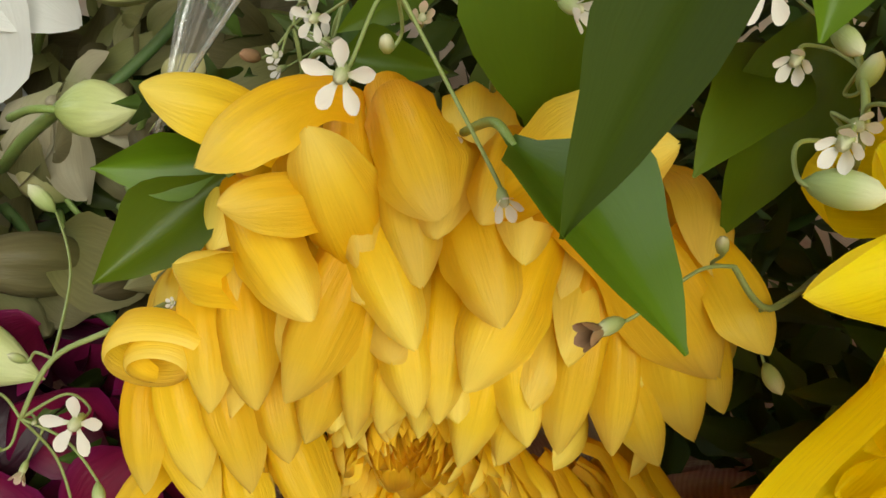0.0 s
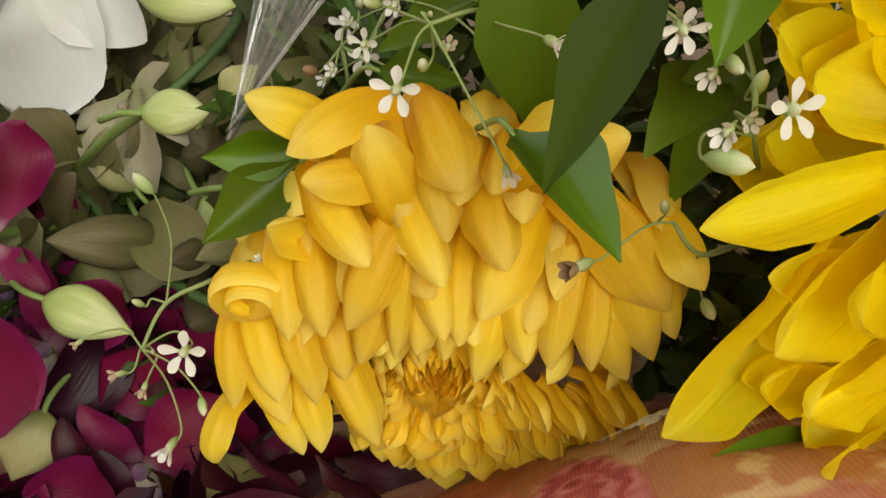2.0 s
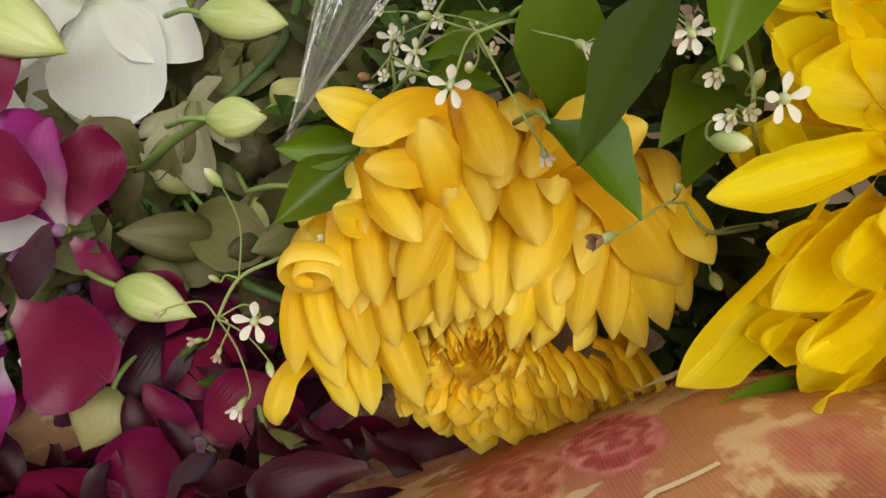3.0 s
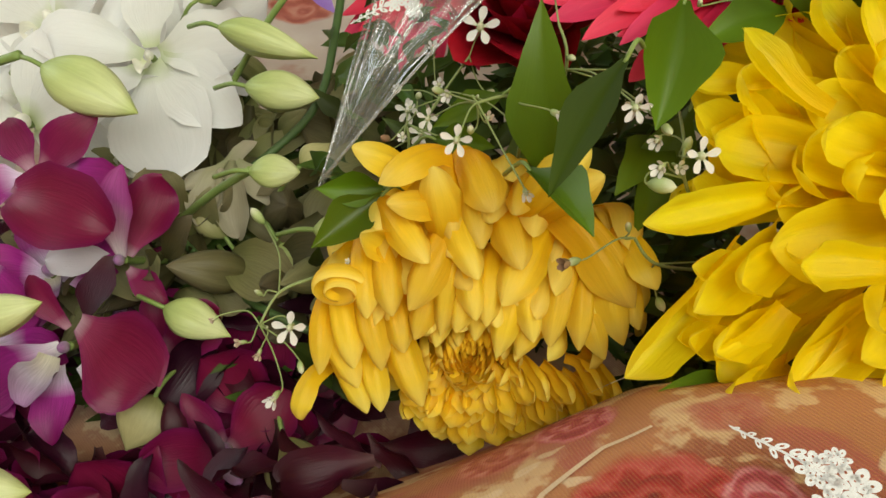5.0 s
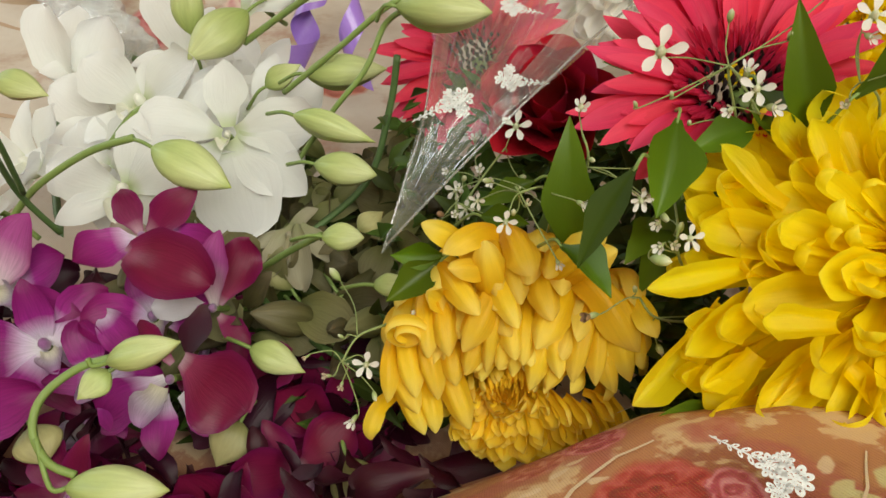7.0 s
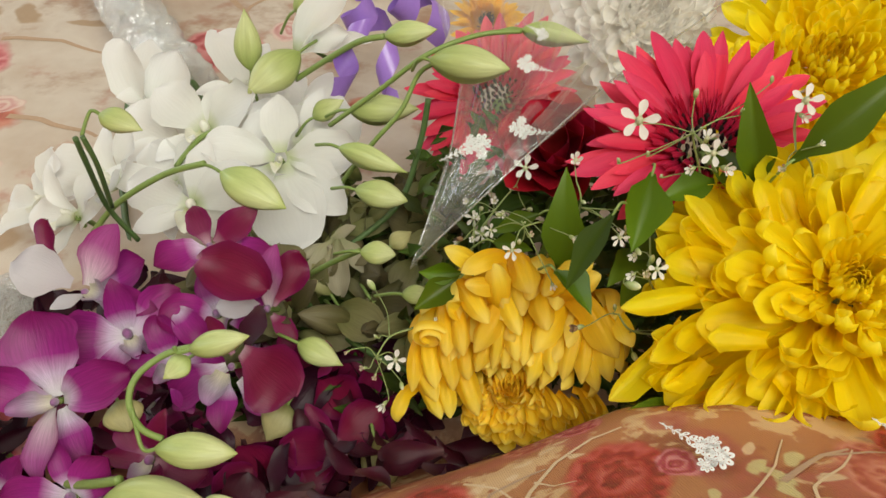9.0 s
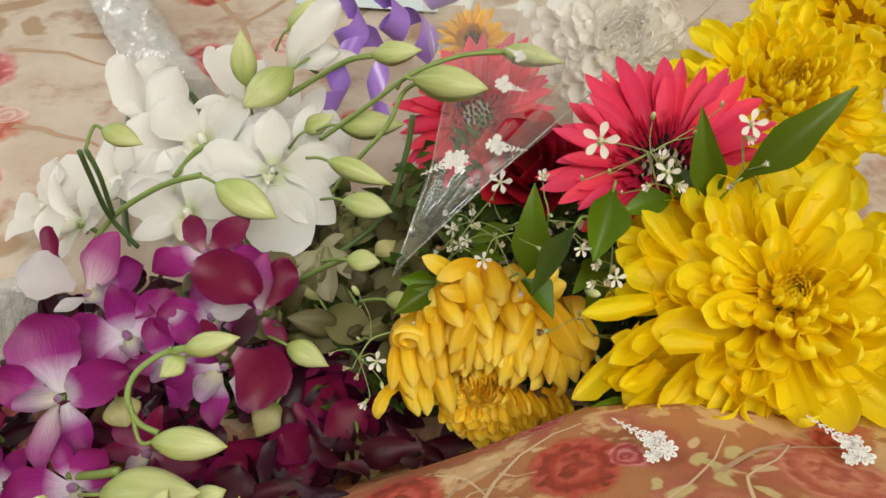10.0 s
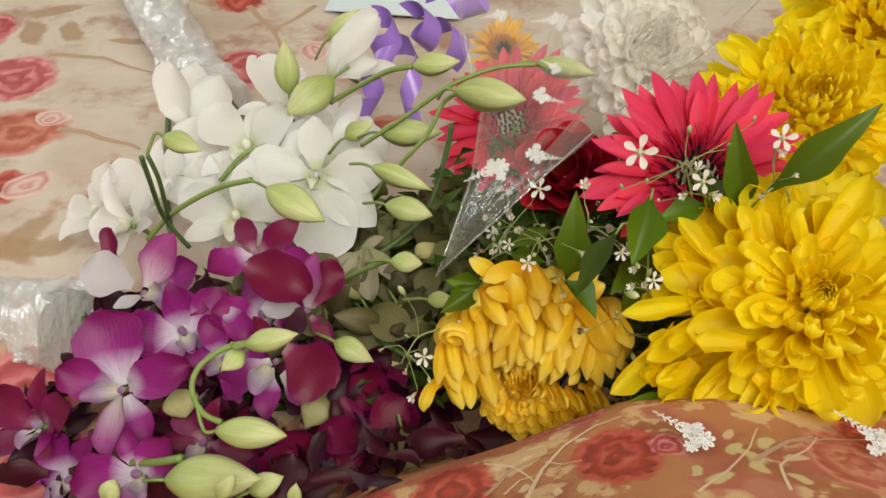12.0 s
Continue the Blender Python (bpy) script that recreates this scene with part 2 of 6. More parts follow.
NEAR_LEAVES = [(*p[:2], q, a, k) for p, q, a, k in (
    ((0.0292, 0.0421, 0.0940), 0.0062, 35, 1), ((0.0419, 0.0515, 0.0956), 0.0062, 20, 1), ((0.0540, 0.0609, 0.0898), 0.0055, 20, 1), ((0.1111, 0.0403, 0.1080), 0.010, 70, 2), ((0.1038, 0.0313, 0.1077), 0.010, 120, 2), ((0.1169, 0.0317, 0.1096), 0.009, 30, 1),
    ((0.1020, 0.0458, 0.1093), 0.007, 60, 1), ((0.1366, 0.0559, 0.1122), 0.006, 150, 0), ((0.0046, 0.0279, 0.0883), 0.007, 30, 1), ((0.0390, 0.0271, 0.0985), 0.007, 60, 1))]

NEAR_LEAVES += [(*(0.0357, 0.1171), 0.006, 15, 1), (*(0.0492, 0.0567), 0.006, 25, 1), (*(0.0572, 0.0503), 0.005, 10, 1), (*(0.0387, 0.0458), 0.005, 40, 1), (*(0.1008, 0.0354), 0.009, 60, 2), (*(0.104, 0.0246), 0.01, 110, 2), (*(0.0916, 0.0179), 0.01, 30, 2), (*(0.1144, 0.019), 0.008, 140, 2), (*(0.0479, 0.0211), 0.006, 50, 1), (*(0.0282, 0.0312), 0.006, 20, 1), (*(0.0863, 0.0212), 0.007, 60, 2)]


def cloth_material():
    """Printed furnishing cloth: roses and leaves brushed over a pale ground with tan and rust washes, and a fine twill rib."""
    n = Net("printed_cloth")
    co = n.add("ShaderNodeNewGeometry").outputs["Position"]

    def wobble(scale, amount):
        t = n.add("ShaderNodeTexNoise", Scale=scale, Detail=3.0)
        n.feed(t, "Vector", co)
        m = n.add("ShaderNodeVectorMath")
        m.operation = "MULTIPLY_ADD"
        n.feed(m, "0", t.outputs[1])
        n.feed(m, "1", (amount, amount, amount))
        add = n.add("ShaderNodeVectorMath")
        add.operation = "ADD"
        n.feed(m, "2", (-amount / 2, -amount / 2, -amount / 2))
        n.feed(add, "0", co)
        n.feed(add, "1", m.outputs[0])
        return add.outputs[0]

    def spot(where, x, y, turn, rx, ry, soft):
        """How far inside an oval a place is, and its distance in radii."""
        m = n.add("ShaderNodeMapping", Location=(0, 0, 0))
        m.vector_type = "TEXTURE"
        for key, v in (("Location", (x, y, 0)), ("Rotation", (0, 0, radians(turn))), ("Scale", (rx, ry, 1000.0))):
            m.inputs[key].default_value = v
        n.feed(m, "Vector", where)
        ln = n.add("ShaderNodeVectorMath")
        ln.operation = "LENGTH"
        n.feed(ln, "0", m.outputs[0])
        d = ln.outputs[1]
        r = n.add("ShaderNodeMapRange", Value=d)
        for key, v in (("From Min", 1.0), ("From Max", 1.0 - soft)):
            r.inputs[key].default_value = v
        return r.outputs[0], d

    a, b, c = n.noise(co, 7.0, 5.0, 0.6), n.noise(co, 13.0, 5.0, 0.65), n.noise(co, 26.0, 4.0, 0.6)
    warm = n.ramp(a, [(0.3, (0.44, 0.34, 0.27)), (0.5, (0.6, 0.53, 0.47)), (0.7, (0.46, 0.36, 0.3))])
    col = n.mix(n.ramp(b, [(0.52, (0, 0, 0)), (0.64, (0.75, 0.75, 0.75))]), warm, (0.3, 0.17, 0.11))
    col = n.mix(n.ramp(c, [(0.58, (0, 0, 0)), (0.7, (0.4, 0.4, 0.4))]), col, (0.45, 0.2, 0.17))
    sep = n.add("ShaderNodeSeparateXYZ", Vector=co)
    near = n.add("ShaderNodeMapRange", Value=n.calc("ADD", sep.outputs[1], n.calc("MULTIPLY", a, 0.1)))
    for k, v in (("From Min", 0.26), ("From Max", 0.14)):
        near.inputs[k].default_value = v
    small = n.noise(co, 55.0, 4.0, 0.6)
    brown = n.mix(n.ramp(c, [(0.46, (0.05, 0.05, 0.05)), (0.53, (0.95, 0.95, 0.95))]), (0.4, 0.145, 0.045), (0.28, 0.06, 0.016))
    brown = n.mix(n.ramp(small, [(0.53, (0, 0, 0)), (0.57, (0.85, 0.85, 0.85))]), brown, (0.62, 0.42, 0.22))
    brown = n.mix(n.ramp(n.noise(co, 38.0, 3.0, 0.5), [(0.56, (0, 0, 0)), (0.61, (0.8, 0.8, 0.8))]), brown, (0.36, 0.06, 0.04))
    col = n.mix(n.calc("MULTIPLY", near.outputs[0], 0.92), col, brown)
    leaf_tone = [((0.3, 0.19, 0.11), (0.4, 0.28, 0.18)), ((0.6, 0.42, 0.24), (0.72, 0.58, 0.4)), ((0.5, 0.46, 0.2), (0.62, 0.56, 0.3))]
    rose_tone = [((0.26, 0.015, 0.035), (0.46, 0.06, 0.1), (0.68, 0.3, 0.32)), ((0.3, 0.04, 0.03), (0.45, 0.1, 0.075), (0.6, 0.27, 0.2)),
                 ((0.14, 0.003, 0.007), (0.36, 0.008, 0.015), (0.56, 0.1, 0.09)), ((0.5, 0.2, 0.22), (0.62, 0.4, 0.38), (0.7, 0.58, 0.52))]
    for where, leaves, roses, cells in ((wobble(28.0, 0.03), FAR_LEAVES, FAR_ROSES, 75.0), (wobble(120.0, 0.006), NEAR_LEAVES, NEAR_ROSES, 230.0)):
        vein = n.noise(where, cells * 2, 3.0)
        fold = n.add("ShaderNodeTexVoronoi", Scale=cells)
        fold.feature = "F1"
        n.feed(fold, "Vector", where)
        for x, y, q, turn, k in leaves:
            f, d = spot(where, x, y, turn, q * 0.55, q * 0.24, 0.3)
            col = n.mix(n.calc("MULTIPLY", f, 0.85), col, n.mix(vein, *leaf_tone[k]))
        for x, y, r, tall, k in roses:
            f, d = spot(where, x, y, 0, r, r * tall, 0.16)
            rings = n.calc("SINE", n.calc("ADD", n.calc("MULTIPLY", d, 14.0), n.calc("MULTIPLY", fold.outputs[0], 4.5)))
            shade = n.calc("ADD", n.calc("MULTIPLY", rings, 0.28), n.calc("ADD", n.calc("MULTIPLY", fold.outputs[0], 0.5), 0.2))
            dark, mid, light = rose_tone[k]
            col = n.mix(n.calc("MULTIPLY", f, 0.93), col, n.ramp(shade, [(0.0, dark), (0.45, mid), (0.95, light)]))
    rib = n.add("ShaderNodeTexWave", Scale=620.0, Distortion=0.4, Detail=1.0)
    rib.bands_direction = "DIAGONAL"
    n.feed(rib, "Vector", co)
    col = n.mix(n.calc("MULTIPLY", rib.outputs[1], 0.14), col, (0.6, 0.38, 0.2))
    grain = n.noise(co, 1500.0, 2.0)
    col = n.mix(n.calc("MULTIPLY", grain, 0.12), col, (0.3, 0.18, 0.12))
    h = n.calc("ADD", n.calc("MULTIPLY", rib.outputs[1], 0.5), grain)
    bs = n.add("ShaderNodeBsdfPrincipled", Base_Color=col, Roughness=0.85, Normal=n.bump(h, 0.35, 0.0008))
    bs.inputs["Specular IOR Level"].default_value = 0.15
    return n.end(bs.outputs[0])


CLOTH = cloth_material()


def print_material(name, a, b, c):
    """Dye on the cloth: each brush stroke has its own shade."""
    n = Net(name)
    isle = n.add("ShaderNodeNewGeometry").outputs["Random Per Island"]
    co = n.add("ShaderNodeNewGeometry").outputs["Position"]
    col = n.ramp(isle, [(0.0, a), (0.5, b), (1.0, c)])
    col = n.mix(n.calc("MULTIPLY", n.noise(co, 160.0, 4.0), 0.5), col, a)
    rib = n.add("ShaderNodeTexWave", Scale=620.0, Distortion=0.4, Detail=1.0)
    rib.bands_direction = "DIAGONAL"
    n.feed(rib, "Vector", co)
    col = n.mix(n.calc("MULTIPLY", rib.outputs[1], 0.16), col, (0.75, 0.6, 0.45))
    bs = n.add("ShaderNodeBsdfPrincipled", Base_Color=col, Roughness=0.85, Normal=n.bump(rib.outputs[1], 0.2, 0.0005))
    return n.end(bs.outputs[0])


TWIG = print_material("twig_dye", (0.33, 0.2, 0.12), (0.4, 0.26, 0.17), (0.48, 0.33, 0.22))
PALE_TWIG = print_material("pale_twig_dye", (0.5, 0.34, 0.2), (0.62, 0.47, 0.3), (0.7, 0.56, 0.4))

# ---- shapes ----
V = Vector


def mesh_of(name, verts, faces, uvs=None, smooth=True):
    me = bpy.data.meshes.new(name)
    me.from_pydata([tuple(v) for v in verts], [], faces)
    if uvs is not None:
        layer = me.uv_layers.new(name="UVMap")
        idx = np.empty(len(me.loops), dtype=np.int32)
        me.loops.foreach_get("vertex_index", idx)
        layer.data.foreach_set("uv", np.asarray(uvs, dtype=np.float32)[idx].ravel())
    if smooth:
        me.polygons.foreach_set("use_smooth", [True] * len(me.polygons))
    me.update()
    return me


def blade(name, width=0.3, bend=60, cup=0.3, thick=0.02, base=0.35, peak=0.65, point=0.5, ruffle=0.0, twist=0.0, fold=0.0, curl=0.0, nu=7, nv=12, seed=0, notch=0.0, groove=0.0):
    """A petal or leaf one unit long from base to tip along +Y. It bows down to -Z by bend degrees, its sides lift to +Z by cup;
    fold makes the lift a crease, point sharpens the tip, curl rolls the last third further."""
    rng = random.Random(seed)
    s = 1 - (1 - np.linspace(0, 1, nv)) ** 1.45
    ang = np.radians(bend) * (s - 0.5) + np.radians(curl) * np.clip((s - 0.62) / 0.38, 0, 1) ** 1.5
    y, z = np.zeros(nv), np.zeros(nv)
    for i in range(1, nv):
        a, d = 0.5 * (ang[i] + ang[i - 1]), s[i] - s[i - 1]
        y[i], z[i] = y[i - 1] + d * math.cos(a), z[i - 1] + d * math.sin(a)
    turn = -math.atan2(z[-1], y[-1])
    size = math.hypot(y[-1], z[-1])
    y, z = (y * math.cos(turn) - z * math.sin(turn)) / size, (y * math.sin(turn) + z * math.cos(turn)) / size
    ang = ang + turn
    u = np.linspace(-1, 1, nu)
    ph = [rng.uniform(0, 6.28) for _ in range(4)]
    verts, uvs = [], []
    for side in ((1, -1) if thick else (0,)):
        for i in range(nv):
            t = s[i]
            if t < peak:
                k = t / peak
                w = base + (1 - base) * (k * k * (3 - 2 * k))
            else:
                k = (t - peak) / (1 - peak)
                w = max(0.0, 1 - k ** (1.0 + 1.6 * (1 - point))) ** (0.5 + 0.45 * point)
            w = max(w, 0.03) * width / 2
            tw = math.radians(twist) * (t - 0.4)
            for j in range(nu):
                q = u[j]
                lift = cup * w * (abs(q) ** 1.2 if fold else q * q) * (1 + fold)
                lift += groove * w * math.cos(7.5 * q) * math.sin(math.pi * min(1, t * 1.05))
                lift += ruffle * width * q * q * (math.sin(9 * t + ph[0]) + 0.6 * math.sin(15 * t + ph[1] + q))
                x = w * q * (1 - 0.12 * abs(cup) * q * q) * (1 + (0.05 * math.sin(11 * t + ph[2] + q) + 0.03 * math.sin(23 * t + ph[3])) * abs(q))
                x, lift = x * math.cos(tw) - lift * math.sin(tw), x * math.sin(tw) + lift * math.cos(tw)
                lift += (thick * 0.5 * side) * (1 - q ** 4) * min(1, 6 * (1 - t) + 0.05)
                yy = y[i] - math.sin(ang[i]) * lift - notch * width * (1 - abs(q)) * max(0, t - 0.8) * 2
                verts.append((x, yy, z[i] + math.cos(ang[i]) * lift))
                uvs.append((q, t))
    faces = []
    for o, flip in ((0, False), (nv * nu, True))[:2 if thick else 1]:
        for i in range(nv - 1):
            for j in range(nu - 1):
                a = o + i * nu + j
                f = (a, a + 1, a + nu + 1, a + nu)
                faces.append(f[::-1] if flip else f)
    return mesh_of(name, verts, faces, uvs)


def aim(base, tip, up, width=1.0):
    """The matrix that lays a unit blade from base to tip, its +Z towards up; width scales it across."""
    base, tip = V(base), V(tip)
    y = tip - base
    length = y.length
    y = y.normalized()
    x = y.cross(V(up))
    if x.length < 1e-6:
        x = y.cross(V((0.3, 0.5, 0.8)))
    x.normalize()
    z = x.cross(y)
    m = Matrix.Identity(4)
    for i, (c, k) in enumerate(((x, width * length), (y, length), (z, length))):
        m.col[i] = (*(c * k), 0)
    m.col[3] = (*base, 1)
    return m


def tube(name, points, radius, end=None, sides=7, steps=6):
    """A round stalk through points, smoothed, from radius to end."""
    pts = [V(p) for p in points]
    fine = []
    for i in range(len(pts) - 1):
        p0, p1, p2, p3 = pts[max(i - 1, 0)], pts[i], pts[i + 1], pts[min(i + 2, len(pts) - 1)]
        for k in range(steps):
            t = k / steps
            fine.append(0.5 * ((2 * p1) + (p2 - p0) * t + (2 * p0 - 5 * p1 + 4 * p2 - p3) * t * t + (3 * p1 - p0 - 3 * p2 + p3) * t ** 3))
    fine.append(pts[-1])
    end = radius if end is None else end
    verts, uvs, faces = [], [], []
    n = len(fine)
    side = None
    for i, p in enumerate(fine):
        d = (fine[min(i + 1, n - 1)] - fine[max(i - 1, 0)]).normalized()
        side = d.cross(V((0.21, 0.35, 0.91))).normalized() if side is None else (side - d * side.dot(d)).normalized()
        other = d.cross(side)
        r = radius + (end - radius) * i / (n - 1)
        for k in range(sides):
            a = 2 * math.pi * k / sides
            verts.append(p + side * (r * math.cos(a)) + other * (r * math.sin(a)))
            uvs.append((k / sides, i / (n - 1)))
    for i in range(n - 1):
        for k in range(sides):
            a, b = i * sides + k, i * sides + (k + 1) % sides
            faces.append((a, b, b + sides, a + sides))
    faces.append(tuple(range(sides))[::-1])
    faces.append(tuple(range((n - 1) * sides, n * sides)))
    return mesh_of(name, verts, faces, uvs)


def spindle(name, width=0.5, peak=0.45, sharp=0.7, ribs=3, depth=0.06, hook=0.0, sides=14, rings=12):
    """A closed bud one unit long along +Y with shallow seams between its sepals."""
    verts, uvs, faces = [], [], []
    for i in range(rings + 1):
        t = i / rings
        if t < peak:
            w = math.sin(0.5 * math.pi * t / peak) ** 0.75
        else:
            w = max(0.0, math.cos(0.5 * math.pi * (t - peak) / (1 - peak))) ** sharp
        w = max(w, 0.02) * width / 2
        for k in range(sides):
            a = 2 * math.pi * k / sides
            seam = 1 - depth * (1 - abs(math.sin(ribs * a / 2 + 0.8 * t))) ** 3 * 4
            verts.append((w * seam * math.cos(a), t, w * seam * math.sin(a) + hook * t * t))
            uvs.append((k / sides * 2 - 1, t))
    for i in range(rings):
        for k in range(sides):
            a, b = i * sides + k, i * sides + (k + 1) % sides
            faces.append((b, a, a + sides, b + sides))
    faces.append(tuple(range(sides)))
    faces.append(tuple(range(rings * sides, (rings + 1) * sides))[::-1])
    return mesh_of(name, verts, faces, uvs)


def painted(me, material):
    """A copy of a mesh that carries the material."""
    me = me.copy()
    me.materials.append(material)
    return me


def part(name, me, parent, m=None, label=""):
    """One mesh object under a thing or a part."""
    ob = new(name, me)
    ob.parent = parent
    if m is not None:
        ob.matrix_local = m
    return tagged(ob, label) if label else ob


def thing(name, place, label, category, group="", kind=""):
    ob = new(name)
    ob.empty_display_size = 0.01
    ob.location = place
    return tagged(ob, label, category, group, kind)


def rel(place, m):
    """A world matrix seen from a thing's base."""
    return Matrix.Translation(-V(place)) @ m


def basis(axis, hint=(0, 0, 1)):
    a = V(axis).normalized()
    x = V(hint).cross(a)
    if x.length < 1e-5:
        x = V((1, 0, 0)).cross(a)
    x.normalize()
    return a, x, a.cross(x)


def joined(name, pieces, material):
    """Many (mesh, matrix) pieces as one mesh."""
    verts, faces, uvs = [], [], []
    cache = {}
    for me, m in pieces:
        if me.name not in cache:
            n = len(me.vertices)
            co = np.empty(n * 3, dtype=np.float32)
            me.vertices.foreach_get("co", co)
            uv = np.zeros((n, 2), dtype=np.float32)
            if me.uv_layers:
                raw = np.empty(len(me.loops) * 2, dtype=np.float32)
                me.uv_layers[0].data.foreach_get("uv", raw)
                idx = np.empty(len(me.loops), dtype=np.int32)
                me.loops.foreach_get("vertex_index", idx)
                uv[idx] = raw.reshape(-1, 2)
            cache[me.name] = (co.reshape(-1, 3), [tuple(p.vertices) for p in me.polygons], uv)
        co, fs, uv = cache[me.name]
        a = np.array(m)
        o = len(verts)
        verts.extend((co @ a[:3, :3].T + a[:3, 3]).tolist())
        faces.extend(tuple(i + o for i in f) for f in fs)
        uvs.extend(uv.tolist())
    out = mesh_of(name, verts, faces, uvs)
    out.materials.append(material)
    return out


# ---- the bed and the room ----


def smooth(a, b, x):
    t = min(1.0, max(0.0, (x - a) / (b - a)))
    return t * t * (3 - 2 * t)


def bed_height(x, y):
    """The height of the cloth: flat with soft wrinkles, and a thick fold in front of the flowers."""
    edge = 0.047 + 0.42 * (x + 0.012) if x < 0.075 else 0.0835 + 0.05 * (x - 0.075)
    over = y - edge
    top = 0.0745 + 0.0245 * smooth(-0.01, 0.12, x)
    top += 0.045 * smooth(0.0, 0.11, -over)
    h = top * (1 - smooth(-0.022, 0.06, over)) * smooth(-0.09, 0.0, x + 0.3 * max(0, -over))
    h *= smooth(-0.9, -0.5, y) * smooth(0.95, 0.6, x)
    wr = 0.0035 * noise.noise((x * 6, y * 9, 0.3)) + 0.0012 * noise.noise((x * 25, y * 18, 2.3))
    return h + wr


def warped(lo, hi, mid, n, k=3.2):
    """Steps from lo to hi that crowd round mid."""
    t = np.linspace(-1, 1, n)
    w = np.sinh(k * t) / math.sinh(k)
    return [mid + (v * (hi - mid) if v > 0 else -v * (lo - mid)) for v in w]


xs, ys = warped(-1.1, 1.0, 0.03, 190), warped(-0.95, 1.05, 0.06, 190)
verts = [(x, y, bed_height(x, y)) for y in ys for x in xs]
nx = len(xs)
faces = [(j * nx + i, j * nx + i + 1, (j + 1) * nx + i + 1, (j + 1) * nx + i) for j in range(len(ys) - 1) for i in range(nx - 1)]
sheet = new("bed_sheet", painted(mesh_of("bed_sheet", verts, faces), CLOTH))
tagged(sheet, "cream and rust bed sheet printed with roses, rucked into a fold", "bed sheet", kind="structure")


def box_mesh(name, size, material, bevel=0.0):
    bm = bmesh.new()
    bmesh.ops.create_cube(bm, size=1.0)
    bmesh.ops.scale(bm, vec=size, verts=bm.verts)
    if bevel:
        bmesh.ops.bevel(bm, geom=bm.edges[:], offset=bevel, segments=3, affect="EDGES", profile=0.5)
    me = bpy.data.meshes.new(name)
    bm.to_mesh(me)
    bm.free()
    me.materials.append(material)
    return me


def slab(name, centre, size, material, label, category, kind="structure", bevel=0.0):
    ob = new(name, box_mesh(name, size, material, bevel))
    ob.location = centre
    return tagged(ob, label, category, kind=kind)


slab("mattress", (-0.05, 0.05, -0.115), (2.08, 1.98, 0.2), PLASTER, "pale mattress under the printed bed sheet", "mattress", "", 0.03)
slab("bed_base", (-0.05, 0.05, -0.36), (2.0, 1.9, 0.28), TIMBER, "brown wooden bed base on the floor", "bed base", "", 0.01)
slab("floor", (0.2, 0.0, -0.55), (4.2, 4.2, 0.1), FLOORING, "plain tiled floor", "floor")
slab("ceiling", (0.2, 0.0, 2.1), (4.2, 4.2, 0.1), PLASTER, "plain cream ceiling", "ceiling")
slab("wall_north", (0.2, 2.05, 0.775), (4.0, 0.1, 2.54), PLASTER, "plain cream wall", "wall")
slab("wall_south", (0.2, -2.05, 0.775), (4.0, 0.1, 2.54), PLASTER, "plain cream wall", "wall")
slab("wall_east", (2.25, 0.0, 0.775), (0.1, 4.2, 2.54), PLASTER, "plain cream wall", "wall")
slab("wall_west_sill", (-1.85, 0.0, -0.1), (0.1, 4.2, 0.79), PLASTER, "plain cream wall below the window", "wall")
slab("wall_west_head", (-1.85, 0.0, 1.85), (0.1, 4.2, 0.39), PLASTER, "plain cream wall above the window", "wall")
slab("wall_west_south", (-1.85, -0.9, 0.975), (0.1, 2.4, 1.36), PLASTER, "plain cream wall beside the window", "wall")
slab("wall_west_north", (-1.85, 1.9, 0.975), (0.1, 0.4, 1.36), PLASTER, "plain cream wall beside the window", "wall")


# the printed twigs
def twig_print(points, width, material=TWIG):
    pts = [V((*p, 0)) for p in points]
    line = []
    for a, b in zip(pts, pts[1:]):
        line += [a.lerp(b, k / 8) for k in range(8)]
    line.append(pts[-1])
    line = [p + V((noise.noise(p * 30) * 0.006, noise.noise(p * 30 + V((5, 3, 1))) * 0.006, 0)) for p in line]
    verts, faces = [], []
    for i, p in enumerate(line):
        d = (line[min(i + 1, len(line) - 1)] - line[max(i - 1, 0)]).normalized()
        w = 0.7 * width * (1 - 0.6 * i / len(line)) / 2
        for sgn in (-1, 1):
            q = p + sgn * w * V((-d.y, d.x, 0))
            verts.append((q.x, q.y, bed_height(q.x, q.y) + 0.0003))
        if i:
            faces.append((2 * i - 2, 2 * i - 1, 2 * i + 1, 2 * i))
    return part("twig_print", painted(mesh_of("twig_print", verts, faces), material), sheet)


for points, width in (
    ([(-0.3524, 0.4414, 0.0000), (-0.3067, 0.4434, 0.0000), (-0.2590, 0.4276, 0.0000)], 0.008), ([(-0.2954, 0.3419, 0.0000), (-0.2509, 0.3338, 0.0000), (-0.2266, 0.3234, 0.0000)], 0.008), ([(-0.2237, 0.5483, 0.0000), (-0.1846, 0.5158, 0.0000), (-0.1696, 0.4776, 0.0000)], 0.009),
    ([(-0.1617, 0.5633, 0.0000), (-0.1813, 0.5216, 0.0000), (-0.1819, 0.5058, 0.0000)], 0.007), ([(0.0250, 0.0260, 0.0913), (0.0338, 0.0396, 0.0983), (0.0509, 0.0441, 0.1013)], 0.0022), ([(0.1054, 0.0269, 0.1055), (0.1189, 0.0424, 0.1095), (0.1278, 0.0494, 0.1134)], 0.0028),
    ([(0.1189, 0.0424, 0.1095), (0.1331, 0.0500, 0.1134), (0.1502, 0.0544, 0.1164)], 0.0018),
):
    twig_print([(p[0], p[1]) for p in points], width)

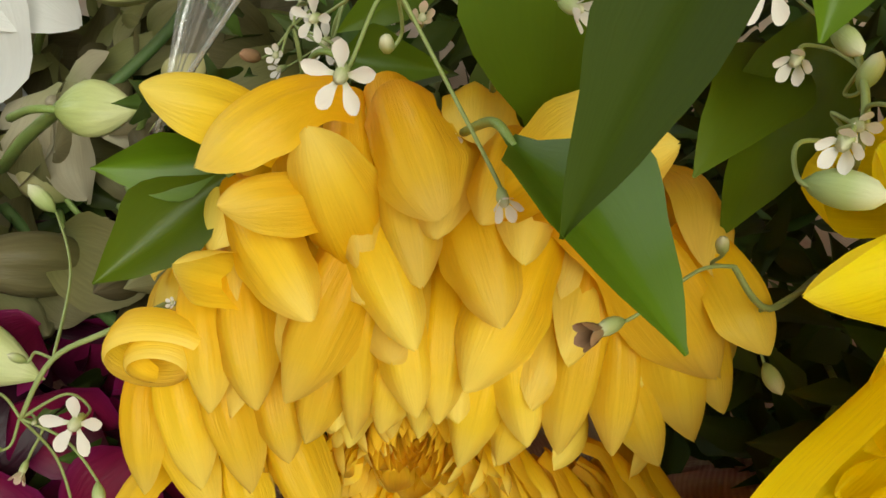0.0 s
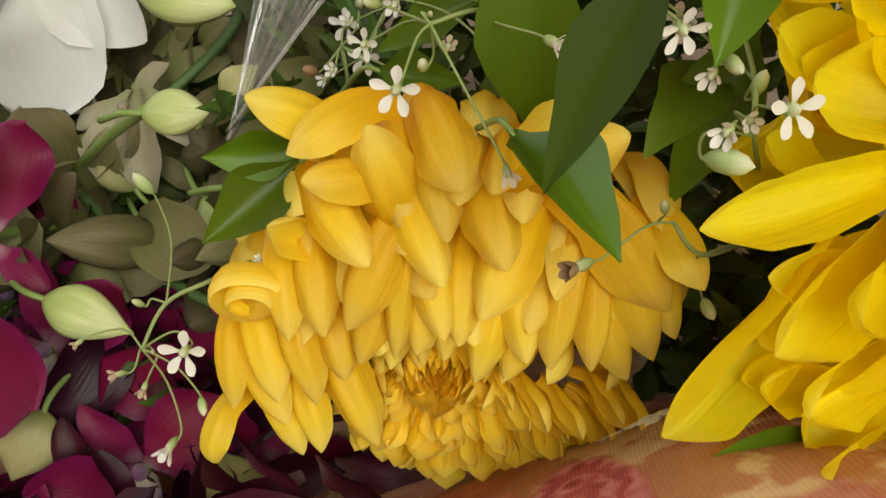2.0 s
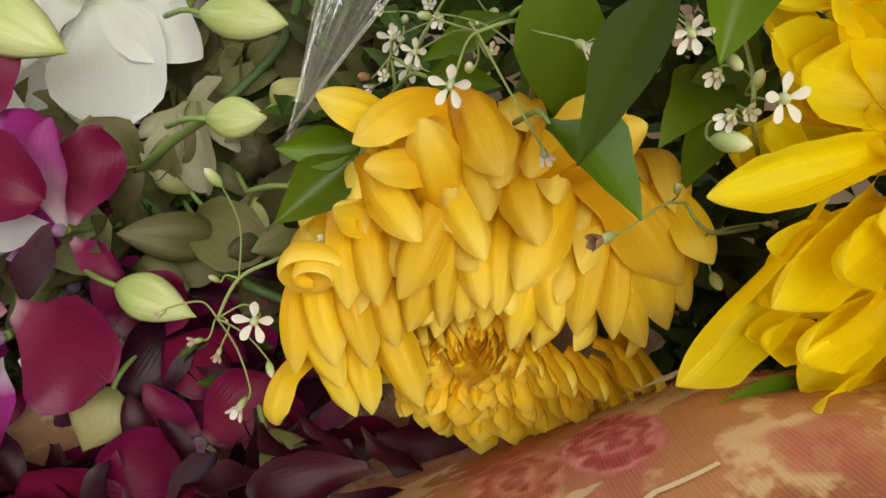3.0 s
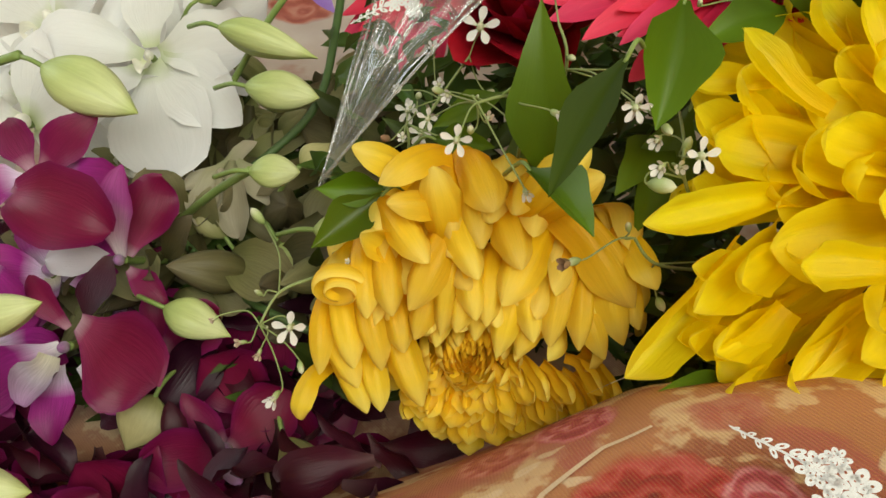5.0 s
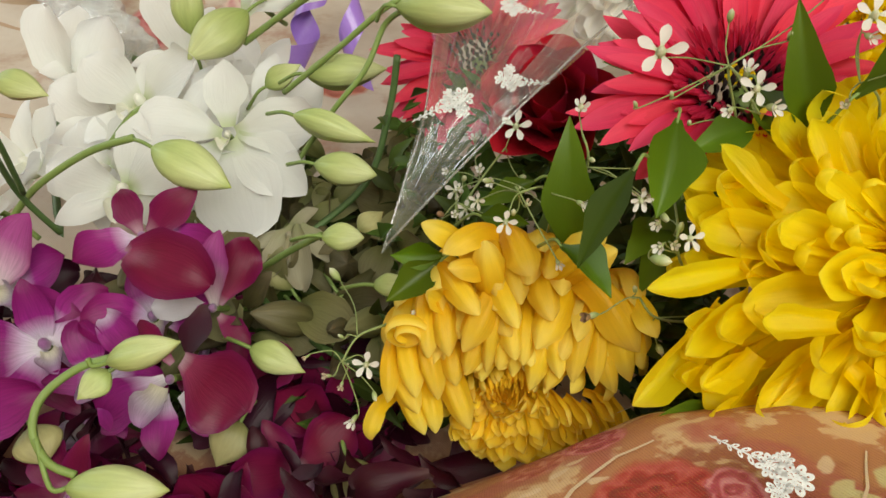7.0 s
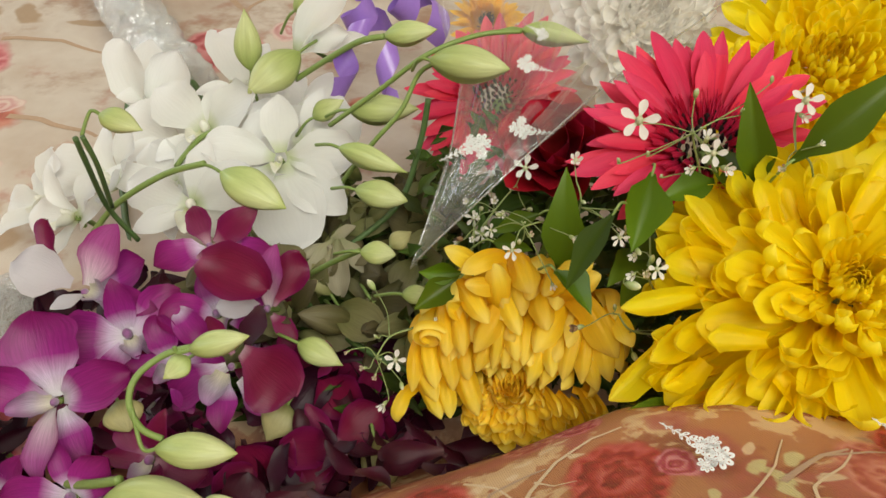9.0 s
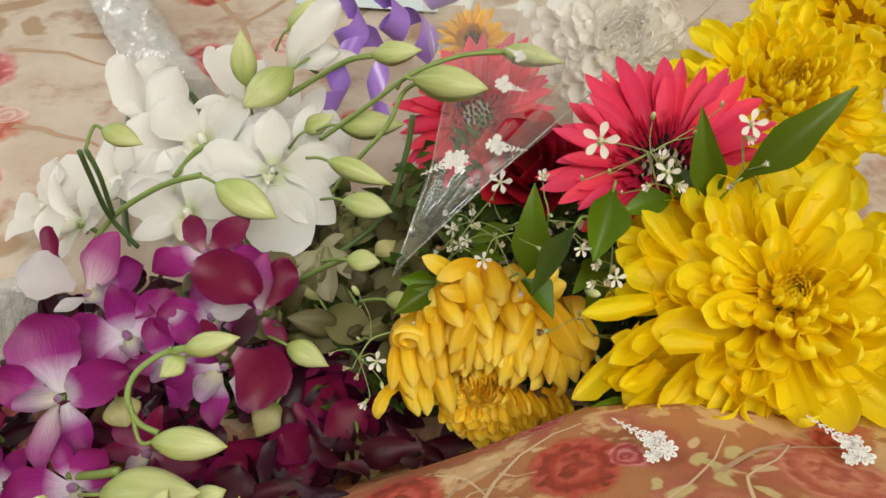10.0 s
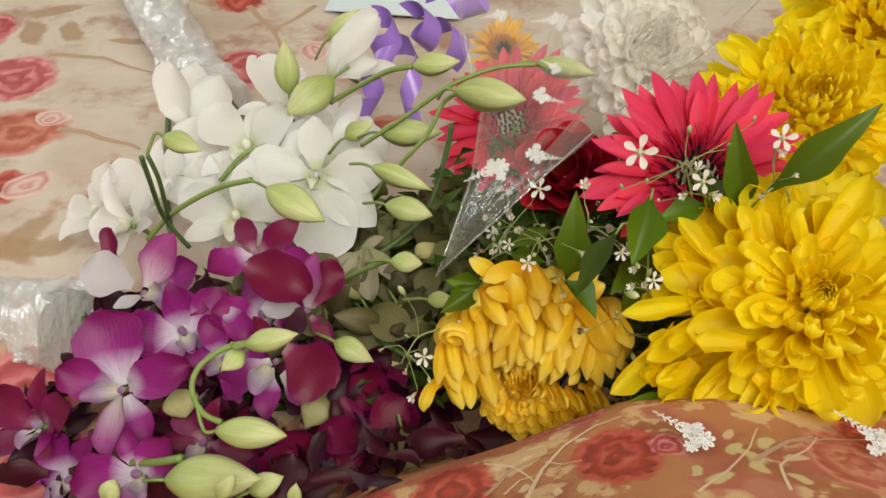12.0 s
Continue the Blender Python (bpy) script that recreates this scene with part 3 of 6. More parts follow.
for points, width in (
    ([(0.0429, 0.0174), (0.0467, 0.0336), (0.0534, 0.0462), (0.063, 0.0555), (0.0724, 0.0598)], 0.0022),
    ([(0.0254, 0.0503), (0.036, 0.0423), (0.0443, 0.0272)], 0.0018),
    ([(0.0844, 0.0091), (0.0952, 0.0204), (0.1057, 0.0356), (0.1121, 0.0491)], 0.0014),
    ([(0.1084, 0.0098), (0.1117, 0.0235), (0.1215, 0.0367), (0.1286, 0.0493)], 0.0016),
    ([(0.0478, 0.0387), (0.0528, 0.0347), (0.0579, 0.0356)], 0.0012),
    ([(0.0337, 0.0232), (0.0388, 0.0305), (0.0483, 0.0303)], 0.0014),
):
    twig_print(points, width, PALE_TWIG)

# ---- chrysanthemums ----
IN_PETALS = [blade(f"incurved_petal_{i}", w, b, c, 0, 0.45, pk, pt, 0.012, tw, 0, cu, 11, 18, i, 0.12, 0.1) for i, (w, b, c, pk, pt, tw, cu) in enumerate((
    (0.4, 95, 0.62, 0.72, 0.12, 8, 15), (0.36, 110, 0.8, 0.68, 0.2, -12, 20), (0.42, 85, 0.55, 0.74, 0.08, 5, 10), (0.37, 100, 0.75, 0.68, 0.25, 14, 25), (0.39, 115, 0.7, 0.72, 0.15, -6, 10)))]
OUT_PETALS = [blade(f"reflexed_petal_{i}", w, b, c, 0, 0.45, pk, pt, 0.025, tw, 0, cu, 11, 18, 20 + i, 0.15, 0.1) for i, (w, b, c, pk, pt, tw, cu) in enumerate((
    (0.38, -60, 0.5, 0.7, 0.1, 16, 110), (0.34, -40, 0.7, 0.72, 0.15, -24, 140), (0.42, -70, 0.4, 0.7, 0.08, 8, 60), (0.36, -30, 0.8, 0.68, 0.2, 28, 160), (0.39, 30, 0.6, 0.72, 0.12, -12, 60), (0.37, 60, 0.7, 0.72, 0.15, 20, 40)))]
FLORET = blade("floret", 0.42, 60, 0.9, 0, 0.4, 0.6, 0.6, 0, 0, 0, 20, 5, 6, 40)


def mum(place, axis, rings, material, heart, label, heart_r, seed, squash=lambda a: 1.0, outer=99, stem_to=None, heart_n=60, wild=1.0, keep=lambda r, k: True):
    """A chrysanthemum: rings of (count, tip radius, tip height, base radius, base height, width) round its axis, in metres, and small florets in the heart."""
    rng = random.Random(seed)
    place = V(place)
    ob = thing("chrysanthemum", place, label, "flower", "chrysanthemums")
    a, x, y = basis(axis)
    inner = [painted(me, material) for me in IN_PETALS]
    flared = [painted(me, material) for me in OUT_PETALS]
    turn = 0.0
    for k, (count, rt, ht, rb, hb, w) in enumerate(rings):
        turn += 0.45
        for i in range(count):
            t = turn + 2 * math.pi * (i + rng.uniform(-0.28, 0.28)) / count
            r = x * math.cos(t) + y * math.sin(t)
            f = squash(r)
            if not keep(r, k):
                continue
            base = a * hb + r * rb * f
            j = rng.uniform(0.86, 1.12)
            tip = a * (ht + rng.uniform(-0.003, 0.003) * wild) * (0.6 + 0.4 * f) + r * rt * f * j
            tip += r.cross(a) * rng.uniform(-0.12, 0.12) * rt * wild
            long = (tip - base).length
            up = (-r * 0.9 + a * 0.5 + r.cross(a) * rng.uniform(-0.35, 0.35)) if k < outer else (a + r.cross(a) * rng.uniform(-0.3, 0.3) * wild)
            me = rng.choice(inner if k < outer else flared)
            part("petal", me, ob, aim(base, tip, up, rng.uniform(0.88, 1.15) * w / 0.35 / max(long, 1e-4)))
    tiny = []
    for i in range(heart_n):
        q = (i + 0.5) / heart_n
        t = i * 2.39996
        r = x * math.cos(t) + y * math.sin(t)
        f = squash(r)
        rr = heart_r * math.sqrt(q) * f
        base = r * rr * 0.7 + a * (-0.006)
        tip = r * rr + a * (0.0005 + 0.004 * q + rng.uniform(-0.0008, 0.0012)) - r * 0.001
        tiny.append((FLORET, aim(base, tip, -r + a * 0.2, 0.85)))
    tagged(part("heart", joined("heart", tiny, heart), ob, None, "tight heart of small curled florets"), kind="stuff")
    if stem_to:
        low = V(stem_to) - place
        part("stem", painted(tube("stem", [a * rings[-1][4] * 0.8, a * rings[-1][4] * 1.6, low.lerp(a * rings[-1][4] * 1.6, 0.4), low], 0.0032, 0.0028), STEM), ob)
    return ob


# the golden, half-closed bloom that lies against the fold
def press(r):
    """The side that lies on the cloth is pressed flat."""
    return (1.0 - 0.42 * smooth(0.15, -0.75, r.z)) * (1.0 + 0.06 * r.x if r.x > 0 else 1.0 + 0.17 * r.x)


HERO = V((0.0375, 0.102, 0.0625))
hero = mum(HERO, (0.0, -0.98, 0.2), [
    (14, 0.0075, 0.0025, 0.005, -0.007, 0.0042), (18, 0.012, 0.0045, 0.0085, -0.010, 0.005), (20, 0.0175, 0.0062, 0.0125, -0.014, 0.0062),
    (20, 0.024, 0.0065, 0.018, -0.021, 0.0085), (22, 0.030, 0.006, 0.0225, -0.025, 0.0092), (24, 0.0355, 0.003, 0.0265, -0.027, 0.0098),
    (24, 0.040, -0.001, 0.030, -0.028, 0.0105), (20, 0.0435, -0.007, 0.032, -0.028, 0.011)],
    GOLD, GOLD_HEART, "golden yellow incurved chrysanthemum lying against the cloth fold", 0.0085, 5, press, 99, (0.03, 0.26, 0.012), 60, 1.35,
    lambda r, k: k < 2 or r.z > (-0.15 if r.x < 0 else 0.1))
hero_axis, hero_right, hero_up = basis((0.0, -0.98, 0.2))


def in_hero(mm):
    """A place in the bloom from millimetres to its right, up its face and out along its axis."""
    return (hero_right * mm[0] + hero_up * mm[1] + hero_axis * mm[2]) / 1000


FINGER_WIDTHS = (0.5, 0.48, 0.55, 0.44)
fingers = [[painted(blade(f"finger_petal_{i}_{v}", w, b + 12 * v, c, 0, 0.8, pk, pt, 0.022, tw * (1 - v), 0, cu - 8 * v, 11, 18, 60 + 7 * i + v, 0.06, 0.1), GOLD) for v in range(3)]
           for i, (w, b, c, pk, pt, tw, cu) in enumerate(((0.5, 75, 0.7, 0.66, 0.2, 6, 90), (0.48, 95, 0.75, 0.6, 0.2, -10, 70), (0.55, 52, 0.65, 0.64, 0.16, 12, 25), (0.44, 54, 0.85, 0.58, 0.3, 12, 12)))]


def finger(base, tip, wide, k, facing, seed):
    """One of the long cupped petals; base and tip in millimetres in the bloom, wide in millimetres, facing: where its hollow side looks."""
    b, t = in_hero(base), in_hero(tip)
    b = b + (b - t) * 0.35 - hero_axis * 0.002
    part("petal", fingers[k][seed % 3], hero, aim(b, t, facing, 1.06 * wide / 1000 / (t - b).length / FINGER_WIDTHS[k]), "long cupped petal with a blunt tip")


# curled back at the top
for i, (base, tip, wide, k, facing) in enumerate((
    ((-14.5, 43.0, -7.0), (-25.5, 53.2, -2.0), 8.6, 2, (0.35, 0.2, -0.9)), ((-4.8, 33.3, 0.7), (-8.3, 51.0, 2.0), 10.0, 3, (0.1, 0.2, -0.9)), ((-9.0, 50.4, -2.0), (-19.2, 48.0, 4.6), 9.4, 2, (0.25, 0.1, -0.9)),
    ((-7.1, 38.5, -0.8), (-17.7, 44.0, 5.4), 8.2, 2, (0.2, 0.2, -0.9)),
    ((0.0, 47.3, -4.8), (4.6, 43.3, 6.8), 9.6, 2, (0.1, 0.3, -0.9)), ((11.7, 43.7, -3.6), (8.6, 42.6, 6.5), 6.6, 3, (0.0, 0.3, -0.9)), ((-15.5, 27.1, 1.0), (-23.2, 37.6, 6.9), 7.4, 2, (0.6, 0.2, -0.7)),
    ((11.7, 41.0, 0.5), (22.9, 58.3, 6.0), 8.6, 2, (-0.3, 0.5, -0.7)), ((15.1, 40.1, 0.0), (26.3, 52.2, 6.5), 8.6, 2, (-0.4, 0.4, -0.7)))):
    finger(base, tip, wide, k, facing, i)
# hanging down the front
for i, (base, tip, wide) in enumerate((
    ((-17.5, 36.8, -1.5), (-8.7, 32.2, 9.7), 8.6), ((-4.6, 36.8, 0.0), (1.9, 29.2, 10.9), 7.8), ((-5.4, 32.6, 1.0), (-13.1, 20.9, 11.4), 9.8), ((-1.0, 29.2, 1.8), (1.7, 19.0, 11.6), 7.8), ((6.8, 38.0, -1.4), (10.9, 30.9, 9.2), 9.2),
    ((14.0, 31.5, -0.4), (6.9, 22.7, 11.0), 10.4), ((-19.6, 28.5, 0.6), (-16.6, 18.6, 10.6), 7.8), ((-0.6, 22.7, 2.8), (-2.8, 14.7, 10.6), 7.0), ((-9.0, 20.3, 3.2), (-12.1, 11.9, 10.2), 7.0))):
    finger(base, tip, wide, 3, (0.02 * (i % 5 - 2), 0.3, -0.9), i)
for i, (base, tip, wide) in enumerate((
    ((-4.4, 30.3, 0.6), (-6.2, 13.2, 10.3), 6.8), ((9.8, 20.0, 2.8), (6.0, 7.6, 10.2), 7.2), ((-17.0, 16.3, 3.6), (-14.4, 8.1, 10.2), 7.0), ((4.5, 26.4, 1.8), (3.8, 16.8, 10.8), 7.0), ((2.0, 20.0, 0.0), (1.2, 10.6, 8.2), 6.6), ((-1.5, 44.0, -8.0), (2.5, 34.0, 6.5), 9.5), ((-6.0, 43.0, -8.0), (-3.5, 35.0, 5.5), 8.5), ((-6.0, 17.0, 0.0), (-7.6, 8.2, 8.0), 6.6))):
    finger(base, tip, wide, 3, (0.03 * (i % 3 - 1), 0.25, -0.9), i + 1)
# down the side that turns to the large yellow bloom
for i, (base, tip, wide, k) in enumerate((
    ((21.2, 27.4, -0.4), (17.9, 11.6, 10.8), 9.0, 3), ((12.3, 23.6, 2.0), (14.3, 12.7, 10.6), 7.8, 3), ((24.3, 23.2, -0.4), (24.4, 10.0, 9.8), 7.4, 3), ((24.6, 19.2, 0.6), (30.5, 7.3, 9.0), 8.6, 3), ((28.8, 24.9, -2.0), (34.4, 10.4, 7.6), 9.6, 3),
    ((21.7, 34.6, -3.0), (36.0, 19.2, 5.4), 12.6, 2), ((34.5, 31.1, -2.0), (39.8, 26.0, 8.0), 9.4, 2), ((35.0, 20.5, -2.8), (37.6, 13.6, 6.0), 7.2, 3), ((15.0, 15.0, 3.0), (10.8, 7.8, 9.8), 6.8, 3))):
    finger(base, tip, wide, k, (-0.012 * base[0], 0.25, -0.85), i)
# down the side that turns to the orchids
for i, (base, tip, wide, k) in enumerate((
    ((-30.2, 16.0, 1.9), (-25.7, 4.2, 11.6), 8.6, 3), ((-24.2, 16.7, 2.6), (-19.4, 4.2, 12.0), 8.0, 3), ((-32.4, 6.0, 3.0), (-25.2, -1.3, 12.0), 8.2, 3), ((-17.5, 7.6, 4.0), (-10.2, -5.6, 12.6), 8.8, 3), ((-23.6, 1.8, 4.8), (-20.0, -7.6, 12.8), 7.4, 3),
    ((-34.2, 11.7, 1.6), (-34.3, 0.8, 10.4), 6.6, 3), ((-35.5, -5.6, 4.0), (-39.2, -12.6, 11.6), 6.8, 1), ((-24.8, 26.3, 0.4), (-22.4, 17.4, 10.2), 7.4, 3), ((-29.9, -1.1, 4.8), (-23.3, -8.4, 12.8), 7.2, 3))):
    finger(base, tip, wide, k, (0.012 * -base[0], 0.2, -0.9), i)
# the crumpled florets on the pressed side
rng = random.Random(31)
short = [painted(blade(f"short_petal_{i}", 0.55, b, 0.7, 0, 0.5, 0.66, 0.3, 0.03, tw, 0, cu, 7, 9, 180 + i, 0.1), GOLD) for i, (b, tw, cu) in enumerate(((50, 10, 30), (30, -14, 60), (70, 4, 10)))]
for row, (count, q, out, long, wide) in enumerate(((13, 9.0, 2.0, 7.5, 4.2), (16, 13.0, 4.0, 8.5, 4.8), (19, 17.0, 5.5, 9.0, 5.4), (19, 21.0, 6.0, 9.5, 6.0), (18, 24.5, 4.5, 10.0, 6.8))):
    for i in range(count):
        t = radians(-188 + 196 * (i + 0.5 + rng.uniform(-0.35, 0.35)) / count)
        side = 1.4 if math.cos(t) > 0 else 0.8
        way = V((math.cos(t) * (0.75 + (side - 0.75) * abs(math.cos(t))), math.sin(t), 0))
        tip = (way.x * q + rng.uniform(-1, 1), way.y * q - 2.0 + rng.uniform(-1, 1), out + 7.0 * max(0.0, way.x) * q / 24 + rng.uniform(-2.0, 2.0))
        base = (way.x * (q - long * 0.5), way.y * (q - long * 0.5), out - long * rng.uniform(0.4, 0.75))
        b, e = in_hero(base), in_hero(tip)
        part("petal", rng.choice(short), hero, aim(b, e, -in_hero((way.x, way.y, 0)) * 900 + hero_axis * 0.5 + V((rng.uniform(-0.8, 0.8), rng.uniform(-0.3, 0.3), rng.uniform(-0.5, 0.5))), 1.15 * wide / 1000 / (e - b).length / 0.55))

roll_at = in_hero((-29.0, 22.0, 7.0))
strip, fs, tints = [], [], []
for i, q in enumerate(np.linspace(0, 1, 44)):
    turn = 0.6 + 10.5 * q
    k = 1.0 - 0.72 * q
    mid = roll_at + in_hero((6.6 * k * math.cos(turn), 4.6 * k * math.sin(turn), 1.5 * q))
    deep = 7.5 * math.sin(math.pi * (0.18 + 0.72 * q))
    for j, v in enumerate((0.0, 0.35, 0.7, 0.92, 1.0)):
        swell = (0.0, 0.6, 0.7, 0.35, -0.1)[j]
        strip.append(mid + in_hero((swell * math.cos(turn), swell * math.sin(turn), -deep * (1 - v))))
        tints.append((v - 0.5, 0.45 + 0.5 * v))
        if i and j:
            n0 = i * 5 + j
            fs.append((n0 - 6, n0 - 5, n0, n0 - 1))
part("rolled_petal", painted(mesh_of("rolled_petal", strip, fs, tints), GOLD), hero, None, "petal curled into a roll")

BIG = (0.1345, 0.093, 0.132)
LEMON_RINGS = [
    (18, 0.006, 0.0035, 0.0025, -0.004, 0.0026), (22, 0.0105, 0.005, 0.004, -0.005, 0.0042), (24, 0.016, 0.0062, 0.006, -0.007, 0.0062),
    (24, 0.0225, 0.0062, 0.008, -0.009, 0.008), (26, 0.0295, 0.0045, 0.010, -0.011, 0.0095), (26, 0.0365, 0.001, 0.012, -0.013, 0.0108),
    (26, 0.043, -0.004, 0.012, -0.015, 0.0118), (24, 0.049, -0.011, 0.012, -0.018, 0.0122), (20, 0.054, -0.018, 0.012, -0.021, 0.0125)]
mum(BIG, (-0.12, -0.5, 0.86), LEMON_RINGS, LEMON, LEMON_HEART, "large bright yellow chrysanthemum with curled petals", 0.006, 8, lambda r: 1.02 - 0.16 * r.x, outer=2, stem_to=(0.13, 0.32, 0.02), heart_n=45, wild=2.2)
big_lemon = [painted(blade(f"strap_petal_{i}", w, b, c, 0, 0.6, 0.68, pt * 0.2, 0.03, tw, 0, cu, 11, 18, 70 + i, 0.12, 0.12), LEMON) for i, (w, b, c, pt, tw, cu) in enumerate((
    (0.38, -25, 1.15, 0.3, 10, 50), (0.36, 30, 1.0, 0.3, -10, 40), (0.42, -50, 0.9, 0.25, 12, 110)))]
lemon = [o for o in scene.objects if o.name.startswith("chrysanthemum") and o.parent is None][-1]
for base, tip, up, w, k in (
    ((0.0944, 0.0968, 0.1183), (0.0675, 0.0847, 0.1217), (0.1, -0.6, 0.75), 0.8, 0), ((0.0896, 0.0973, 0.1062), (0.0681, 0.0769, 0.0881), (0.5, -0.5, 0.7), 0.8, 0),
    ((0.0959, 0.0813, 0.1051), (0.0849, 0.0741, 0.0920), (0.1, -0.6, 0.75), 1.3, 2), ((0.1077, 0.0781, 0.1030), (0.0997, 0.0684, 0.0897), (0.1, -0.7, 0.6), 1.3, 2),
    ((0.1151, 0.0743, 0.1100), (0.1320, 0.0642, 0.0963), (-0.1, -0.7, 0.6), 1.0, 2), ((0.0969, 0.1113, 0.1350), (0.0770, 0.1097, 0.1341), (0.2, -0.4, 0.9), 1.0, 1),
    ((0.1004, 0.1027, 0.1323), (0.0855, 0.1136, 0.1436), (0.4, -0.3, 0.9), 1.1, 1), ((0.1132, 0.1053, 0.1368), (0.1058, 0.1160, 0.1501), (0.1, -0.5, 0.9), 1.3, 1),
    ((0.1317, 0.1026, 0.1438), (0.1459, 0.1191, 0.1641), (-0.1, -0.7, 0.7), 1.1, 1), ((0.1087, 0.0757, 0.1216), (0.0912, 0.0735, 0.1243), (0.2, -0.6, 0.8), 1.2, 2),
    ((0.0934, 0.1048, 0.1150), (0.0796, 0.1194, 0.1296), (0.3, -0.6, 0.7), 0.9, 1), ((0.0979, 0.1000, 0.1185), (0.0870, 0.1088, 0.1339), (0.2, -0.6, 0.75), 0.85, 1),
    ((0.1072, 0.1082, 0.1204), (0.0928, 0.1242, 0.1363), (0.2, -0.6, 0.75), 0.8, 1), ((0.1114, 0.1115, 0.1234), (0.0994, 0.1278, 0.1366), (0.1, -0.6, 0.75), 0.8, 1), ((0.1160, 0.1107, 0.1280), (0.1073, 0.1252, 0.1420), (0.0, -0.6, 0.75), 0.9, 0),
):
    part("petal", big_lemon[k], lemon, rel(BIG, aim(base, tip, up, w)), "long strap petal with a spooned tip")
for base, tip, up, w, k in (
    ((0.0977, 0.099, 0.1072), (0.0782, 0.0782, 0.1064), (0.2, -0.55, 0.75), 1.04, 0),
    ((0.1001, 0.0892, 0.0967), (0.0823, 0.0727, 0.1022), (0.2, -0.55, 0.75), 0.84, 2),
    ((0.0948, 0.0831, 0.0901), (0.0791, 0.0789, 0.0985), (0.2, -0.55, 0.75), 0.99, 2),
    ((0.0996, 0.0801, 0.0907), (0.0835, 0.0643, 0.096), (0.2, -0.55, 0.75), 1.00, 2),
    ((0.0995, 0.1091, 0.1135), (0.0784, 0.1073, 0.1306), (0.2, -0.55, 0.75), 1.17, 1),
    ((0.0982, 0.1131, 0.1222), (0.0846, 0.1059, 0.1394), (0.2, -0.55, 0.75), 1.25, 1),
    ((0.0963, 0.0953, 0.0978), (0.0792, 0.0887, 0.1078), (0.2, -0.55, 0.75), 1.19, 0),
    ((0.0908, 0.0891, 0.0896), (0.0778, 0.0818, 0.095), (0.2, -0.55, 0.75), 1.23, 0),
    ((0.0963, 0.0915, 0.1101), (0.0842, 0.0762, 0.1166), (0.2, -0.55, 0.75), 1.07, 2),
    ((0.0917, 0.1052, 0.1052), (0.0804, 0.1048, 0.1157), (0.2, -0.55, 0.75), 1.33, 1),
):
    part("petal", big_lemon[k], lemon, rel(BIG, aim(base, tip, up, w)), "long strap petal with a spooned tip")
mum((0.1571, 0.2242, 0.1354), (-0.1, -0.5, 0.86), [(n, r * 0.95, h, rb, hb, w * 0.8) for n, r, h, rb, hb, w in LEMON_RINGS], LEMON, LEMON_HEART,
    "bright yellow chrysanthemum behind the ruscus leaf", 0.012, 9, outer=5, stem_to=(0.16, 0.4, 0.02), heart_n=60, wild=2.0)
mum((0.2005, 0.2695, 0.1595), (-0.2, -0.5, 0.86), [(n, r * 0.95, h, rb, hb, w) for n, r, h, rb, hb, w in LEMON_RINGS], LEMON, LEMON_HEART,
    "bright yellow chrysanthemum at the back of the bouquet", 0.012, 10, outer=5, stem_to=(0.24, 0.45, 0.02), heart_n=50, wild=2.0)
mum((0.0928, 0.2876, 0.1209), (0.2, -0.65, 0.75), [(n, r * 0.82, h, rb, hb, w * 0.85) for n, r, h, rb, hb, w in LEMON_RINGS], SNOW, SNOW,
    "white chrysanthemum under clear cellophane", 0.012, 12, outer=3, stem_to=(0.09, 0.42, 0.02), heart_n=60)

# ---- gerberas and the red rose ----
RAY = [blade(f"ray_petal_{i}", 0.23, b, 0.4, 0, 0.5, 0.6, 0.62, 0.012, tw, 0, cu, 5, 9, 80 + i) for i, (b, tw, cu) in enumerate(((-25, 6, 20), (-10, -8, 35), (-35, 3, 0)))]


def gerbera(place, axis, r, material, label, seed, stem_to, heart=HEART, crowd=None):
    rng = random.Random(seed)
    ob = thing("gerbera", place, label, "flower", "gerberas")
    a, x, y = basis(axis)
    rays = [painted(me, material) for me in RAY]
    for ring, (count, reach, lift) in enumerate(((34, 1.0, 0.0), (32, 0.88, 0.004))):
        for i in range(count):
            t = 2 * math.pi * (i + 0.5 * ring + rng.uniform(-0.2, 0.2)) / count
            d = x * math.cos(t) + y * math.sin(t)
            held = 1.0 - 0.5 * smooth(0.2, 0.75, d.dot(V(crowd).normalized())) if crowd else 1.0
            tip = d * r * held * reach * rng.uniform(0.84, 1.1) + a * (lift + rng.uniform(-0.005, 0.006))
            part("ray_petal", rng.choice(rays), ob, aim(d * r * 0.2 - a * 0.003, tip, a, rng.uniform(0.9, 1.15)))
    fringe = []
    for i in range(150):
        t, q = i * 2.39996, rng.uniform(0.2, 0.42)
        d = x * math.cos(t) + y * math.sin(t)
        fringe.append((FLORET, aim(d * r * q * 0.7, d * r * (q + 0.06) + a * 0.005, -d + a, 0.35)))
    tagged(part("fringe", joined("fringe", fringe, material), ob, None, "short inner fringe of petals"), kind="stuff")
    dots = []
    for i in range(60):
        t, q = i * 2.39996, math.sqrt((i + 0.5) / 60)
        d = x * math.cos(t) + y * math.sin(t)
        dots.append((FLORET, aim(d * r * 0.3 * q - a * 0.004, d * r * 0.3 * q + a * 0.003, d, 0.8)))
    tagged(part("heart", joined("heart", dots, heart), ob, None, "dark disc in the middle"), kind="stuff")
    low = V(stem_to) - V(place)
    part("stem", painted(tube("stem", [-a * 0.003, -a * 0.02, low], 0.0026, 0.0024), STEM), ob)
    return ob


